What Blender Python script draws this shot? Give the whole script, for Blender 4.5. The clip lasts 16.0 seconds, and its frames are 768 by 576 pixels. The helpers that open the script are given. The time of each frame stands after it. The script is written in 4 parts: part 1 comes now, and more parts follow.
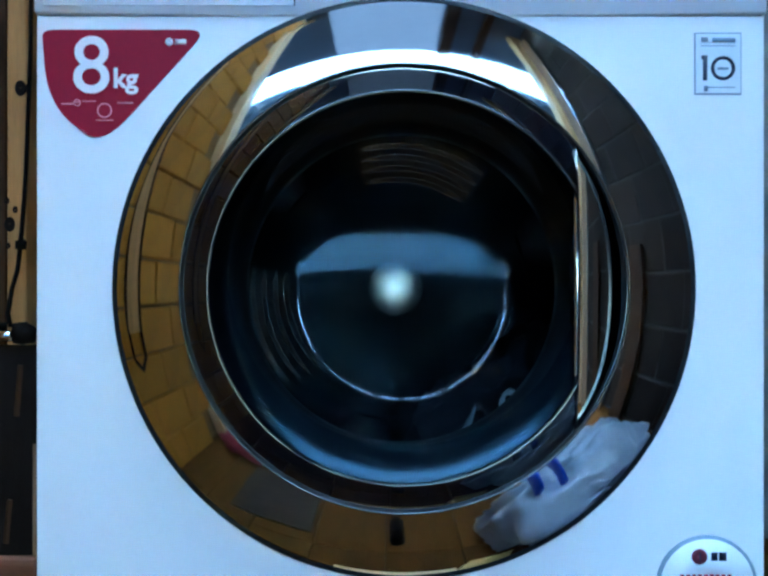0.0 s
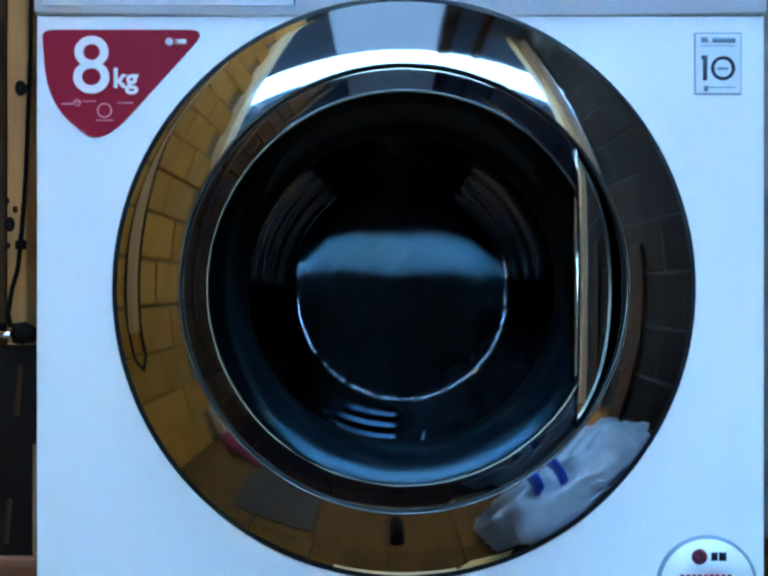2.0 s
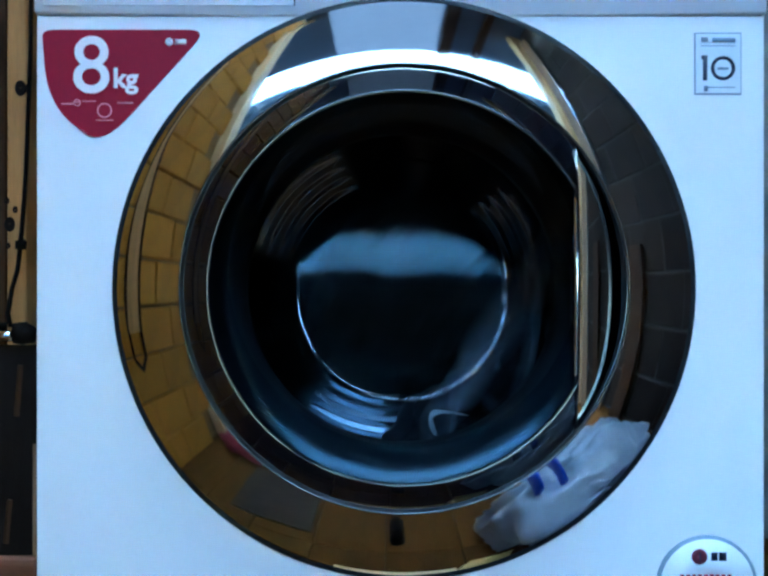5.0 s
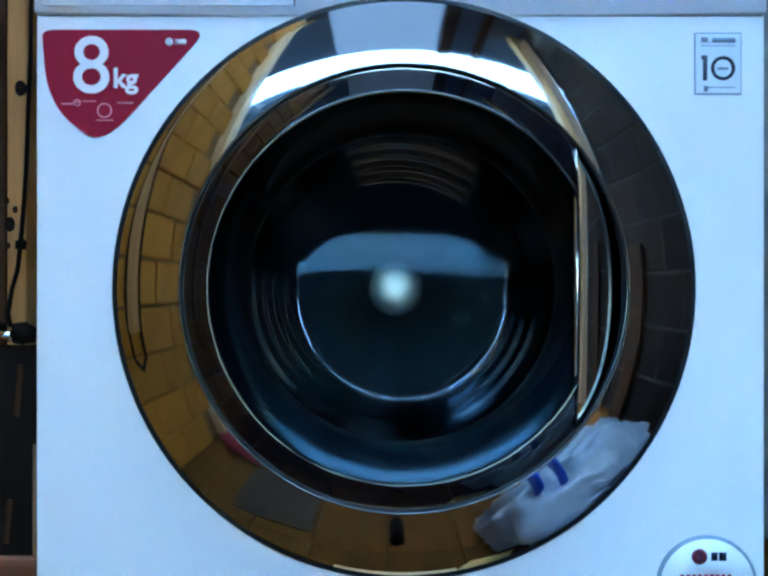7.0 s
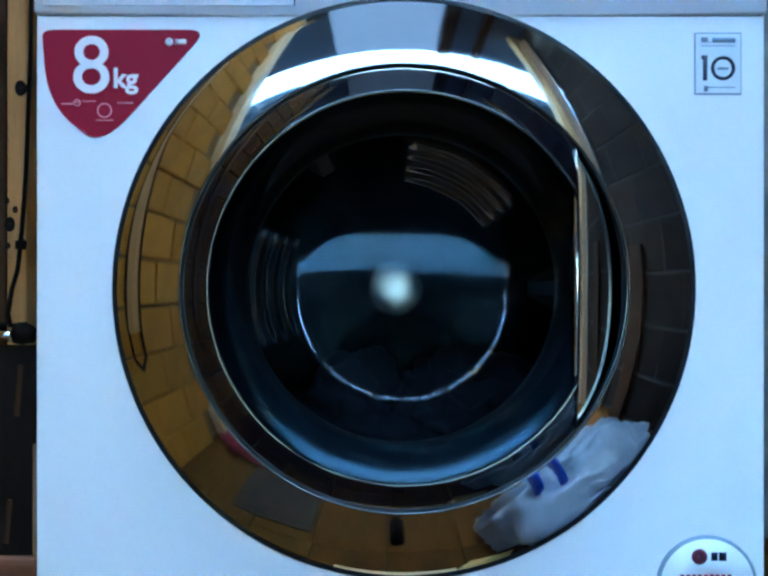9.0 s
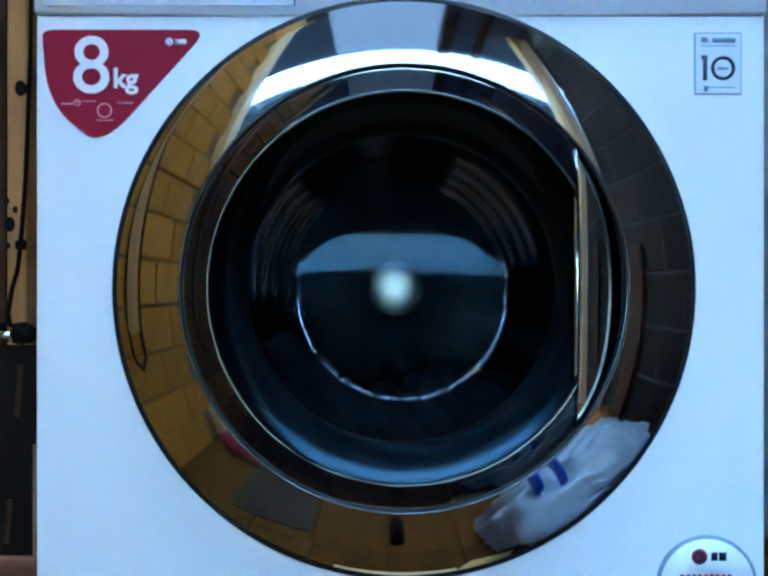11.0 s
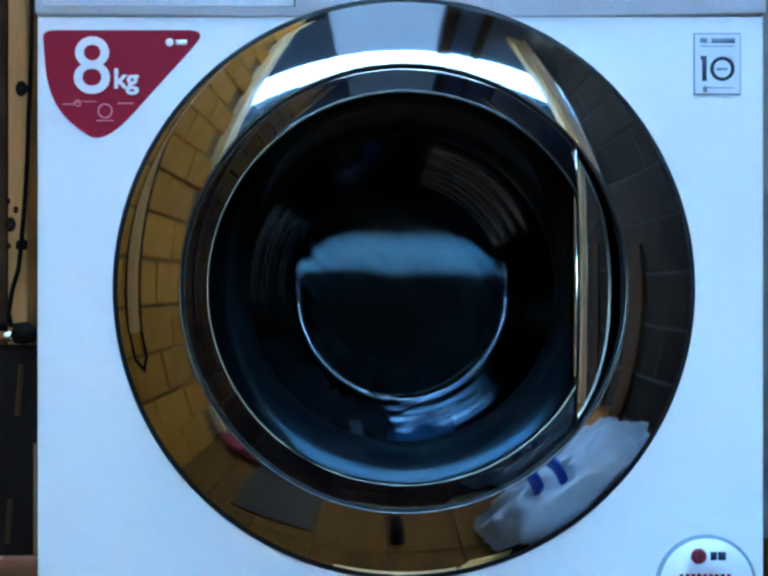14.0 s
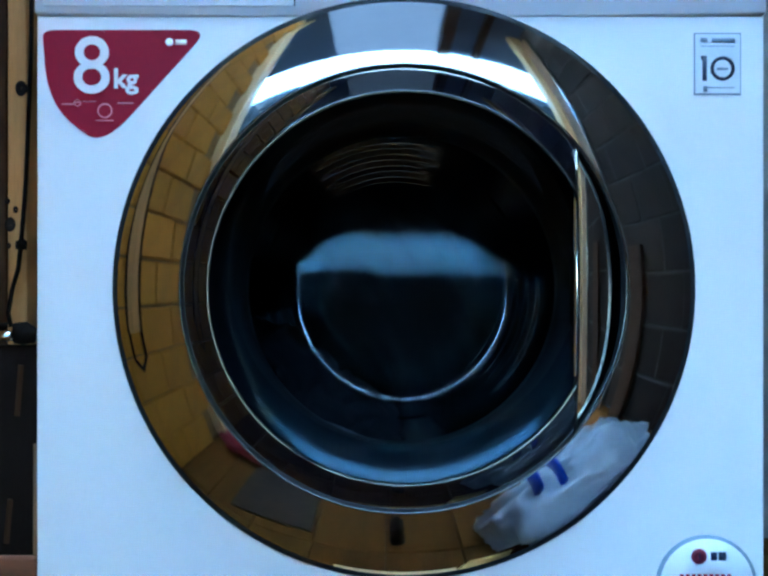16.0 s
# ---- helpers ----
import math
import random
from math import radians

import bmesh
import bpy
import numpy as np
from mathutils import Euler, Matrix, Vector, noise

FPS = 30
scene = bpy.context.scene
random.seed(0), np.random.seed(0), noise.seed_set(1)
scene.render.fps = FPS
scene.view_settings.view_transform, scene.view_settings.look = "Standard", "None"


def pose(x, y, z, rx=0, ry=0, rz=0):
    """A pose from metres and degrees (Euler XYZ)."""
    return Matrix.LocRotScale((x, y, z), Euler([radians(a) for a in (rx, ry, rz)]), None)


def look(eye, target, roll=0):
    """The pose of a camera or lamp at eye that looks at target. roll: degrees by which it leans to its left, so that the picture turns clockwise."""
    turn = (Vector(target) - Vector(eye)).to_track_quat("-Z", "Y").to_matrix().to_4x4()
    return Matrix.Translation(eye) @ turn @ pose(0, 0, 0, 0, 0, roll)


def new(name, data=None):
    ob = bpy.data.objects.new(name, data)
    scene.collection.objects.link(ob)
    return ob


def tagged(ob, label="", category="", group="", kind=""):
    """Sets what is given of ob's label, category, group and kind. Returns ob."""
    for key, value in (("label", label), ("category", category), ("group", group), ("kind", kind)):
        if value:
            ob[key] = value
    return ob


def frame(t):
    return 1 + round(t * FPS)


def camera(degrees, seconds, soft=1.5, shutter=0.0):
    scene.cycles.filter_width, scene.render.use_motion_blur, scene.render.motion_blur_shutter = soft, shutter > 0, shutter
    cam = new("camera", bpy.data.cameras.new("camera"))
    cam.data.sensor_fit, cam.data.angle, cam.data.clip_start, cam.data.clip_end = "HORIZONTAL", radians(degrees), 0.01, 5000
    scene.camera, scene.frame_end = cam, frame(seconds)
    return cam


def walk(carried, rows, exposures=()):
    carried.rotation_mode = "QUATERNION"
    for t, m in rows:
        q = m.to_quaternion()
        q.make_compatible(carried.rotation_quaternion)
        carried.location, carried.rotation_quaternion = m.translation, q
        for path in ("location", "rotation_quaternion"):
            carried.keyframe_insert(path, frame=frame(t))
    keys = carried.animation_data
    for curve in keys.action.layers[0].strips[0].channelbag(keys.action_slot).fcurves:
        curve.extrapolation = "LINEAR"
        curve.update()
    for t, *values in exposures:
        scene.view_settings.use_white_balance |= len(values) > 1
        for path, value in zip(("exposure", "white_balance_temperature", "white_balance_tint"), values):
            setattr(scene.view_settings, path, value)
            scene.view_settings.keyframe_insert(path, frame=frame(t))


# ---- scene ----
cam = camera(55, 16.0, soft=2.7, shutter=0.9)

# the camera stands on a small tripod in front of the machine and sinks back a hair late in the clip
walk(cam, [
    (0.0, pose(0.0, -0.6054, 0.46, 90, 0, 0)),
    (12.0, pose(0.0, -0.6054, 0.46, 90, 0, 0)),
    (12.5, pose(0.0, -0.6066, 0.46, 90, 0, 0)),
    (13.0, pose(0.0, -0.6074, 0.46, 90, 0, 0)),
    (13.5, pose(0.0, -0.6074, 0.46, 90, 0, 0)),
    (14.0, pose(0.0, -0.6067, 0.46, 90, 0, 0)),
    (14.5, pose(0.0, -0.6066, 0.46, 90, 0, 0)),
    (15.0, pose(0.0, -0.6054, 0.46, 90, 0, 0)),
    (15.5, pose(0.0, -0.6058, 0.46, 90, 0, 0)),
    (16.0, pose(0.0, -0.6062, 0.46, 90, 0, 0)),
], [(0.0, 4.76, 4600, -17), (16.0, 4.76, 4600, -17)])

# ---- light ----
world = bpy.data.worlds.new("sky")
scene.world = world
world.use_nodes = True
sky = world.node_tree.nodes.new("ShaderNodeTexSky")
sky.sky_type, sky.sun_disc = "NISHITA", False
sky.sun_elevation, sky.sun_rotation = radians(70), radians(180)
back = world.node_tree.nodes["Background"]
back.inputs["Strength"].default_value = 0.15
world.node_tree.links.new(sky.outputs["Color"], back.inputs["Color"])
sun = new("sun", bpy.data.lights.new("sun", "SUN"))
sun.data.energy, sun.data.angle, sun.data.color = 3.0, radians(25), (1.0, 0.99, 0.97)
sun.matrix_world = look((0, -3.06, 8.4), (0, 0, 0))

ROOM_X0, ROOM_X1, ROOM_Y0, ROOM_Y1, ROOM_Z = -0.55, 0.83, -1.20, 0.75, 2.12
WEST_Y0 = -0.755      # the left wall ends earlier than the right one

# ---- materials ----


def material(name, colour, rough=0.5, metal=0.0, vary=0.15, scale=20.0, bump=0.0, bump_scale=120.0, stretch=(1, 1, 1),
             spots=0.0, coat=0.0, specular=0.5, random_tint=0.0):
    """A surface with variation at two scales, optional relief, stains and coat."""
    m = bpy.data.materials.new(name)
    m.use_nodes = True
    nt = m.node_tree
    n, l = nt.nodes, nt.links
    b = n["Principled BSDF"]
    b.inputs["Metallic"].default_value = metal
    b.inputs["Specular IOR Level"].default_value = specular
    b.inputs["Coat Weight"].default_value = coat
    b.inputs["Coat Roughness"].default_value = 0.05
    co = n.new("ShaderNodeTexCoord")
    mp = n.new("ShaderNodeMapping")
    mp.inputs["Scale"].default_value = stretch
    l.new(co.outputs["Object"], mp.inputs["Vector"])
    big = n.new("ShaderNodeTexNoise")
    big.inputs["Scale"].default_value, big.inputs["Detail"].default_value = scale, 5
    fine = n.new("ShaderNodeTexNoise")
    fine.inputs["Scale"].default_value, fine.inputs["Detail"].default_value = scale * 9, 3
    for t in (big, fine):
        l.new(mp.outputs["Vector"], t.inputs["Vector"])
    add = n.new("ShaderNodeMath")
    add.operation = "MULTIPLY_ADD"
    add.inputs[1].default_value = 0.4
    l.new(fine.outputs["Fac"], add.inputs[0])
    l.new(big.outputs["Fac"], add.inputs[2])
    value = add.outputs[0]
    if random_tint:
        info = n.new("ShaderNodeObjectInfo")
        mix = n.new("ShaderNodeMath")
        mix.operation = "MULTIPLY_ADD"
        mix.inputs[1].default_value = random_tint
        l.new(info.outputs["Random"], mix.inputs[0])
        l.new(value, mix.inputs[2])
        value = mix.outputs[0]
    ramp = n.new("ShaderNodeValToRGB")
    ramp.color_ramp.elements[0].position, ramp.color_ramp.elements[1].position = 0.4, 1.0 + 0.6 * random_tint
    ramp.color_ramp.elements[0].color = (*[c * (1 - vary) for c in colour], 1)
    ramp.color_ramp.elements[1].color = (*[min(1, c * (1 + vary)) for c in colour], 1)
    l.new(value, ramp.inputs["Fac"])
    colour_out = ramp.outputs["Color"]
    if spots:
        vor = n.new("ShaderNodeTexNoise")
        vor.inputs["Scale"].default_value, vor.inputs["Detail"].default_value = scale * 0.5, 8
        l.new(co.outputs["Object"], vor.inputs["Vector"])
        cut = n.new("ShaderNodeValToRGB")
        cut.color_ramp.elements[0].position, cut.color_ramp.elements[1].position = 0.56, 0.7
        cut.color_ramp.elements[1].color = (spots, spots, spots, 1)
        l.new(vor.outputs["Fac"], cut.inputs["Fac"])
        mx = n.new("ShaderNodeMixRGB")
        mx.inputs["Color2"].default_value = (*[c * 0.35 for c in colour], 1)
        l.new(cut.outputs["Color"], mx.inputs["Fac"])
        l.new(colour_out, mx.inputs["Color1"])
        colour_out = mx.outputs["Color"]
    l.new(colour_out, b.inputs["Base Color"])
    rr = n.new("ShaderNodeMapRange")
    rr.inputs["From Min"].default_value, rr.inputs["From Max"].default_value = 0.4, 1.0
    rr.inputs["To Min"].default_value, rr.inputs["To Max"].default_value = rough * 0.85, min(1, rough * 1.15)
    l.new(value, rr.inputs["Value"])
    l.new(rr.outputs["Result"], b.inputs["Roughness"])
    if bump:
        bn = n.new("ShaderNodeTexNoise")
        bn.inputs["Scale"].default_value, bn.inputs["Detail"].default_value = bump_scale, 4
        l.new(mp.outputs["Vector"], bn.inputs["Vector"])
        bp = n.new("ShaderNodeBump")
        bp.inputs["Strength"].default_value, bp.inputs["Distance"].default_value = bump, 0.002
        l.new(bn.outputs["Fac"], bp.inputs["Height"])
        l.new(bp.outputs["Normal"], b.inputs["Normal"])
    return m


def clear(name, tint, rough=0.0, ior=1.5, gloss=(1.0, 1.0, 1.0)):
    """Thin clear pane or shell: straight through, with a mirror gloss that grows at a slant."""
    m = bpy.data.materials.new(name)
    m.use_nodes = True
    n, l = m.node_tree.nodes, m.node_tree.links
    n.remove(n["Principled BSDF"])
    tr, gl, mix, fr = (n.new("ShaderNodeBsdfTransparent"), n.new("ShaderNodeBsdfGlossy"), n.new("ShaderNodeMixShader"),
                       n.new("ShaderNodeFresnel"))
    tr.inputs["Color"].default_value = (*tint, 1)
    gl.inputs["Roughness"].default_value = rough
    gl.inputs["Color"].default_value = (*gloss, 1)
    fr.inputs["IOR"].default_value = ior
    l.new(fr.outputs["Fac"], mix.inputs["Fac"])
    l.new(tr.outputs[0], mix.inputs[1])
    l.new(gl.outputs[0], mix.inputs[2])
    l.new(mix.outputs[0], n["Material Output"].inputs["Surface"])
    return m


ENAMEL = material("white_enamel", (0.84, 0.845, 0.86), 0.4, vary=0.006, scale=3)
PANEL_PLASTIC = material("white_plastic", (0.74, 0.76, 0.8), 0.35, vary=0.02, scale=8)
CHROME = material("chrome", (0.48, 0.49, 0.51), 0.045, 1.0, vary=0.03, scale=15, bump=0.01, bump_scale=60)
TRIM_CHROME = material("trim_chrome", (0.7, 0.7, 0.72), 0.08, 1.0, vary=0.05, scale=30)
BLACK_GLOSS = material("black_gloss", (0.003, 0.003, 0.005), 0.03, vary=0.2, scale=30, specular=0.75)
GROOVE = material("bright_bead", (0.20, 0.205, 0.22), 0.2, 1.0, vary=0.2, scale=40)
DARK_RUBBER = material("dark_rubber", (0.010, 0.011, 0.014), 0.7, specular=0.15, vary=0.2)
GASKET = material("dark_gasket", (0.012, 0.013, 0.015), 0.6, vary=0.2, specular=0.2)
LIFTER = material("lifter_plastic", (0.03, 0.033, 0.038), 0.5, vary=0.2)
GLASS = clear("door_glass", (0.86, 0.90, 0.94), ior=1.22, gloss=(0.66, 0.85, 1.0))
# reflects more than the rest of the bowl, to put a bright arc there
EDGE_GLASS = clear("glint_glass_edge", (0.6, 0.64, 0.7), ior=1.65, gloss=(0.9, 0.95, 1.0))
LIP_GLASS = clear("lip_glass", (0.30, 0.36, 0.44), rough=0.14, ior=1.32, gloss=(0.5, 0.76, 1.0))
# the drum's shade goes into dark steel, the hub's glow into pale steel
STEEL = material("shaded_drum_steel", (0.17, 0.19, 0.22), 0.16, 1.0, vary=0.12, scale=25, bump=0.06, bump_scale=400)
HUB_STEEL = material("lit_hub_steel", (0.95, 0.96, 0.98), 0.18, 1.0, vary=0.15, scale=90, bump=0.25, bump_scale=500)
RED_PRINT = material("red_print", (0.25, 0.008, 0.03), 0.6, vary=0.08, scale=12, specular=0.15)
WHITE_PRINT = material("white_print", (0.82, 0.82, 0.84), 0.4, vary=0.02)
NAVY_PRINT = material("navy_print", (0.008, 0.012, 0.05), 0.4, vary=0.1)
PALE_PRINT = material("pale_print", (0.70, 0.75, 0.82), 0.35, vary=0.05, scale=40)
PINK_PRINT = material("pink_print", (0.62, 0.22, 0.27), 0.4, vary=0.1)
GREY_PRINT = material("grey_print", (0.2, 0.26, 0.36), 0.4, vary=0.1)
LOGO_RED = material("logo_red", (0.15, 0.015, 0.04), 0.35, vary=0.1)
PALE_PINE = material("pale_pine", (0.66, 0.45, 0.22), 0.55, specular=0.3, vary=0.2, scale=14, stretch=(6, 6, 0.6), bump=0.2)
PINE = material("pine_wood", (0.40, 0.20, 0.06), 0.6, specular=0.2, vary=0.3, scale=14, stretch=(6, 6, 0.6), bump=0.2, spots=0.5)
DARK_WOOD = material("dark_wood", (0.05, 0.022, 0.009), 0.7, specular=0.1, vary=0.4, scale=14, stretch=(6, 6, 0.8), bump=0.2)
BROWN_BOARD = material("brown_board", (0.20, 0.11, 0.05), 0.6, vary=0.3, scale=14, stretch=(6, 6, 0.8), bump=0.2)
RED_WOOD = material("reddish_brown_wood", (0.16, 0.055, 0.02), 0.5, vary=0.3, scale=14, stretch=(0.8, 6, 6), bump=0.2)
BLACK_WOOD = material("black_stained_wood", (0.010, 0.006, 0.004), 0.8, specular=0.1, vary=0.4, scale=14, stretch=(6, 6, 0.8), bump=0.2)
FLOOR_WOOD = material("floor_wood", (0.056, 0.023, 0.004), 0.8, specular=0.05, vary=0.35, scale=6, stretch=(5, 0.6, 5), bump=0.1, random_tint=0.3)
# warm lamplight on the left wall is put into these ochre colours
WARM_LIT_BLOCK = material("warm_lit_block", (0.30, 0.125, 0.012), 0.8, specular=0.15, vary=0.2, scale=9, bump=0.4, bump_scale=90, random_tint=0.35)
WARM_LIT_JOINT = material("warm_lit_joint", (0.15, 0.075, 0.018), 0.9, vary=0.25, scale=20, bump=0.4)
DARK_BRICK = material("dark_brick", (0.024, 0.015, 0.010), 0.85, specular=0.1, vary=0.35, scale=10, bump=0.5, bump_scale=90, random_tint=0.4)
PALE_JOINT = material("pale_joint", (0.075, 0.065, 0.06), 0.9, specular=0.1, vary=0.2, scale=20, bump=0.4)
CEILING_PAINT = material("ceiling_paint", (0.13, 0.16, 0.25), 0.8, vary=0.06, scale=3, bump=0.15)
WALL_PAINT = material("grey_wall_paint", (0.16, 0.15, 0.15), 0.8, vary=0.15, scale=3, bump=0.2)
STEEL_BRIGHT = material("bright_steel", (0.7, 0.7, 0.72), 0.12, 1.0, vary=0.1)
BLACK_PIPE = material("black_hose", (0.006, 0.004, 0.003), 0.8, specular=0.05, vary=0.3)
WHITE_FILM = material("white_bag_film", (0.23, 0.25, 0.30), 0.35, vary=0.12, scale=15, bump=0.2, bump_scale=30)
BLUE_INK = material("blue_ink", (0.01, 0.04, 0.40), 0.4, vary=0.15)
RED_INK = material("red_ink", (0.50, 0.03, 0.02), 0.4, vary=0.15)
MAT_GREY = material("grey_mat_pile", (0.036, 0.024, 0.016), 0.95, specular=0.05, vary=0.3, scale=25, bump=0.8, bump_scale=300)
CARD = material("yellow_card", (0.55, 0.36, 0.10), 0.7, vary=0.12, scale=10)
RED_CLOTH = material("dark_red_cloth", (0.22, 0.015, 0.03), 0.9, vary=0.3, scale=30, bump=0.5)
DARK_CLOTH = material("dark_navy_cloth", (0.006, 0.007, 0.011), 0.9, vary=0.5, scale=30, bump=0.6, bump_scale=250)
PALE_CLOTH = material("pale_grey_cloth", (0.36, 0.38, 0.43), 0.85, vary=0.35, scale=25, bump=0.6, bump_scale=250)
WHITE_CLOTH = material("white_cloth", (0.72, 0.73, 0.75), 0.8, vary=0.15, scale=40, bump=0.5, bump_scale=250)
BLUE_CLOTH = material("blue_cloth", (0.03, 0.06, 0.13), 0.85, vary=0.3, scale=30, bump=0.5, bump_scale=250)
ROOF_SHEET = material("milky_roof_sheet", (0.75, 0.78, 0.82), 0.5, vary=0.12, scale=3, spots=0.3)
# added fill: passes far more daylight than the milky sheet
FILL_SHEET = material("fill_roof_sheet", (0.8, 0.82, 0.85), 0.4, vary=0.08, scale=3)
LEAF = material("hedge_leaf", (0.04, 0.048, 0.06), 0.8, vary=0.5, scale=4)
# unseen ground, darkened so that the drum's upper ribs don't mirror it brightly
GARDEN = material("garden_ground", (0.022, 0.022, 0.017), 0.95, vary=0.4, scale=1.5, bump=0.3)

for sheet, through_colour in ((ROOF_SHEET, (0.15, 0.155, 0.175, 1)), (FILL_SHEET, (0.90, 0.92, 0.95, 1))):
    tree = sheet.node_tree
    thin, blend = tree.nodes.new("ShaderNodeBsdfTranslucent"), tree.nodes.new("ShaderNodeMixShader")
    thin.inputs["Color"].default_value = through_colour
    blend.inputs["Fac"].default_value = 0.85
    tree.links.new(tree.nodes["Principled BSDF"].outputs[0], blend.inputs[1])
    tree.links.new(thin.outputs[0], blend.inputs[2])
    tree.links.new(blend.outputs[0], tree.nodes["Material Output"].inputs["Surface"])

# ---- building helpers ----


def mesh_of(bm, name, mat, smooth=True):
    data = bpy.data.meshes.new(name)
    bmesh.ops.recalc_face_normals(bm, faces=bm.faces[:])
    bm.to_mesh(data)
    bm.free()
    data.materials.append(mat)
    if smooth:
        data.polygons.foreach_set("use_smooth", [True] * len(data.polygons))
    return data


def part(name, bm, mat, parent=None, label="", smooth=True, at=None):
    ob = new(name, mesh_of(bm, name, mat, smooth))
    if parent:
        ob.parent = parent
    if at is not None:
        ob.matrix_basis = at
    if label:
        tagged(ob, label)
    return ob


def empty(name, at, label, category, group="", kind=""):
    ob = new(name)
    ob.empty_display_size = 0.05
    ob.matrix_basis = at
    return tagged(ob, label, category, group, kind)


def box(bm, x0, x1, y0, y1, z0, z1, bevel=0.0, m=None):
    r = bmesh.ops.create_cube(bm, size=1.0)
    vs = r["verts"]
    for v in vs:
        v.co = Vector((x0 + (v.co.x + 0.5) * (x1 - x0), y0 + (v.co.y + 0.5) * (y1 - y0), z0 + (v.co.z + 0.5) * (z1 - z0)))
    if bevel:
        es = list({e for v in vs for e in v.link_edges})
        made = bmesh.ops.bevel(bm, geom=es, offset=bevel, segments=2, affect="EDGES", profile=0.7)
        vs = list({v for f in made["faces"] for v in f.verts} | {v for v in vs if v.is_valid})
    if m is not None:
        bmesh.ops.transform(bm, matrix=m, verts=[v for v in vs if v.is_valid])
    return bm


def boxed(*a, **k):
    return box(bmesh.new(), *a, **k)


def lathe(profile, segs=160, limit=None, a0=0.0, a1=2 * math.pi):
    """Rings of (radius, y) round the y axis, seen from -y; limit(angle) may cap the radius."""
    bm = bmesh.new()
    closed = abs(a1 - a0 - 2 * math.pi) < 1e-6
    rows = []
    for r, y in profile:
        ring = []
        for i in range(segs if closed else segs + 1):
            a = a0 + (a1 - a0) * i / segs
            q = min(r, limit(a)) if limit else r
            ring.append(bm.verts.new((q * math.cos(a), y, q * math.sin(a))))
        rows.append(ring)
    for p, q in zip(rows, rows[1:]):
        k = len(p)
        for i in range(k if closed else k - 1):
            j = (i + 1) % k
            bm.faces.new((p[i], p[j], q[j], q[i]))
    return bm


def cap(bm, segs_from, y):
    """Close the last ring of a lathe with a fan."""
    bm.verts.ensure_lookup_table()
    ring = bm.verts[-segs_from:]
    c = bm.verts.new((0, y, 0))
    for i in range(segs_from):
        bm.faces.new((ring[i], ring[(i + 1) % segs_from], c))
    return bm


def tube(points, radius, segs=10, flat=1.0):
    """A round or flattened bar along points, closed at both ends; radius may be a list."""
    bm = bmesh.new()
    pts = [Vector(p) for p in points]
    radii = radius if isinstance(radius, (list, tuple)) else [radius] * len(pts)
    rings, side = [], Vector((0.3, 1, 0.2))
    for i, p in enumerate(pts):
        d = (pts[min(i + 1, len(pts) - 1)] - pts[max(i - 1, 0)]).normalized()
        side = (side - d * side.dot(d)).normalized()
        up = d.cross(side)
        rings.append([bm.verts.new(p + radii[i] * (math.cos(a) * flat * side + math.sin(a) * up))
                      for a in [2 * math.pi * k / segs for k in range(segs)]])
    for p, q in zip(rings, rings[1:]):
        for k in range(segs):
            bm.faces.new((p[k], p[(k + 1) % segs], q[(k + 1) % segs], q[k]))
    bm.faces.new(rings[0][::-1])
    bm.faces.new(rings[-1])
    return bm


def join(bm, other):
    data = bpy.data.meshes.new("join")
    other.to_mesh(data)
    other.free()
    bm.from_mesh(data)
    bpy.data.meshes.remove(data)
    return bm


def plate(outline, y_front, thick):
    """A flat plate with an outline in (x, z), front at y_front."""
    bm = bmesh.new()
    a = [bm.verts.new((x, y_front, z)) for x, z in outline]
    b = [bm.verts.new((x, y_front + thick, z)) for x, z in outline]
    bm.faces.new(a)
    bm.faces.new(b[::-1])
    for i in range(len(a)):
        j = (i + 1) % len(a)
        bm.faces.new((a[i], b[i], b[j], a[j]))
    return bm


def rounded(corners, steps=8):
    """An outline through corners (x, z, radius share 0..0.5), each rounded by a quadratic curve."""
    out, n = [], len(corners)
    for i in range(n):
        p, c, q = (Vector(corners[(i + k) % n][:2]) for k in (-1, 0, 1))
        ra, rb = corners[i][2], corners[i][-1]
        a, b = c + (p - c) * ra, c + (q - c) * rb
        for k in range(steps + 1):
            t = k / steps
            v = a * (1 - t) ** 2 + c * 2 * t * (1 - t) + b * t * t
            out.append((v.x, v.y))
    return out


def lettering(name, text, size, x, z, y, mat, parent, bold=0.0, wide=1.0, label=""):
    """Raised print of the built-in font facing -y, its left lower corner at x, z."""
    cu = bpy.data.curves.new(name, "FONT")
    cu.body, cu.size, cu.offset, cu.extrude = text, size, bold, 0.0002
    ob = bpy.data.objects.new(name, cu)
    scene.collection.objects.link(ob)
    data = bpy.data.meshes.new_from_object(ob.evaluated_get(bpy.context.evaluated_depsgraph_get()))
    bpy.data.objects.remove(ob)
    data.materials.clear()
    data.materials.append(mat)
    made = new(name, data)
    made.parent = parent
    made.matrix_basis = pose(x, y, z, 90, 0, 0) @ Matrix.Diagonal((wide, 1, 1, 1))
    if label:
        tagged(made, label)
    return made


# places on the front plane of the machine, from its own scale of 0.402 mm
S = 0.000402


def fx(u):
    return (u - 784) * S


def fz(v):
    return 0.46 - (v - 588) * S


CX, CZ = 0.0163, 0.4596      # the door's axis

# ---- the room ----


def structure(name, bm, mat, label, category, smooth=False):
    return tagged(part(name, bm, mat, smooth=smooth), label, category, kind="structure")


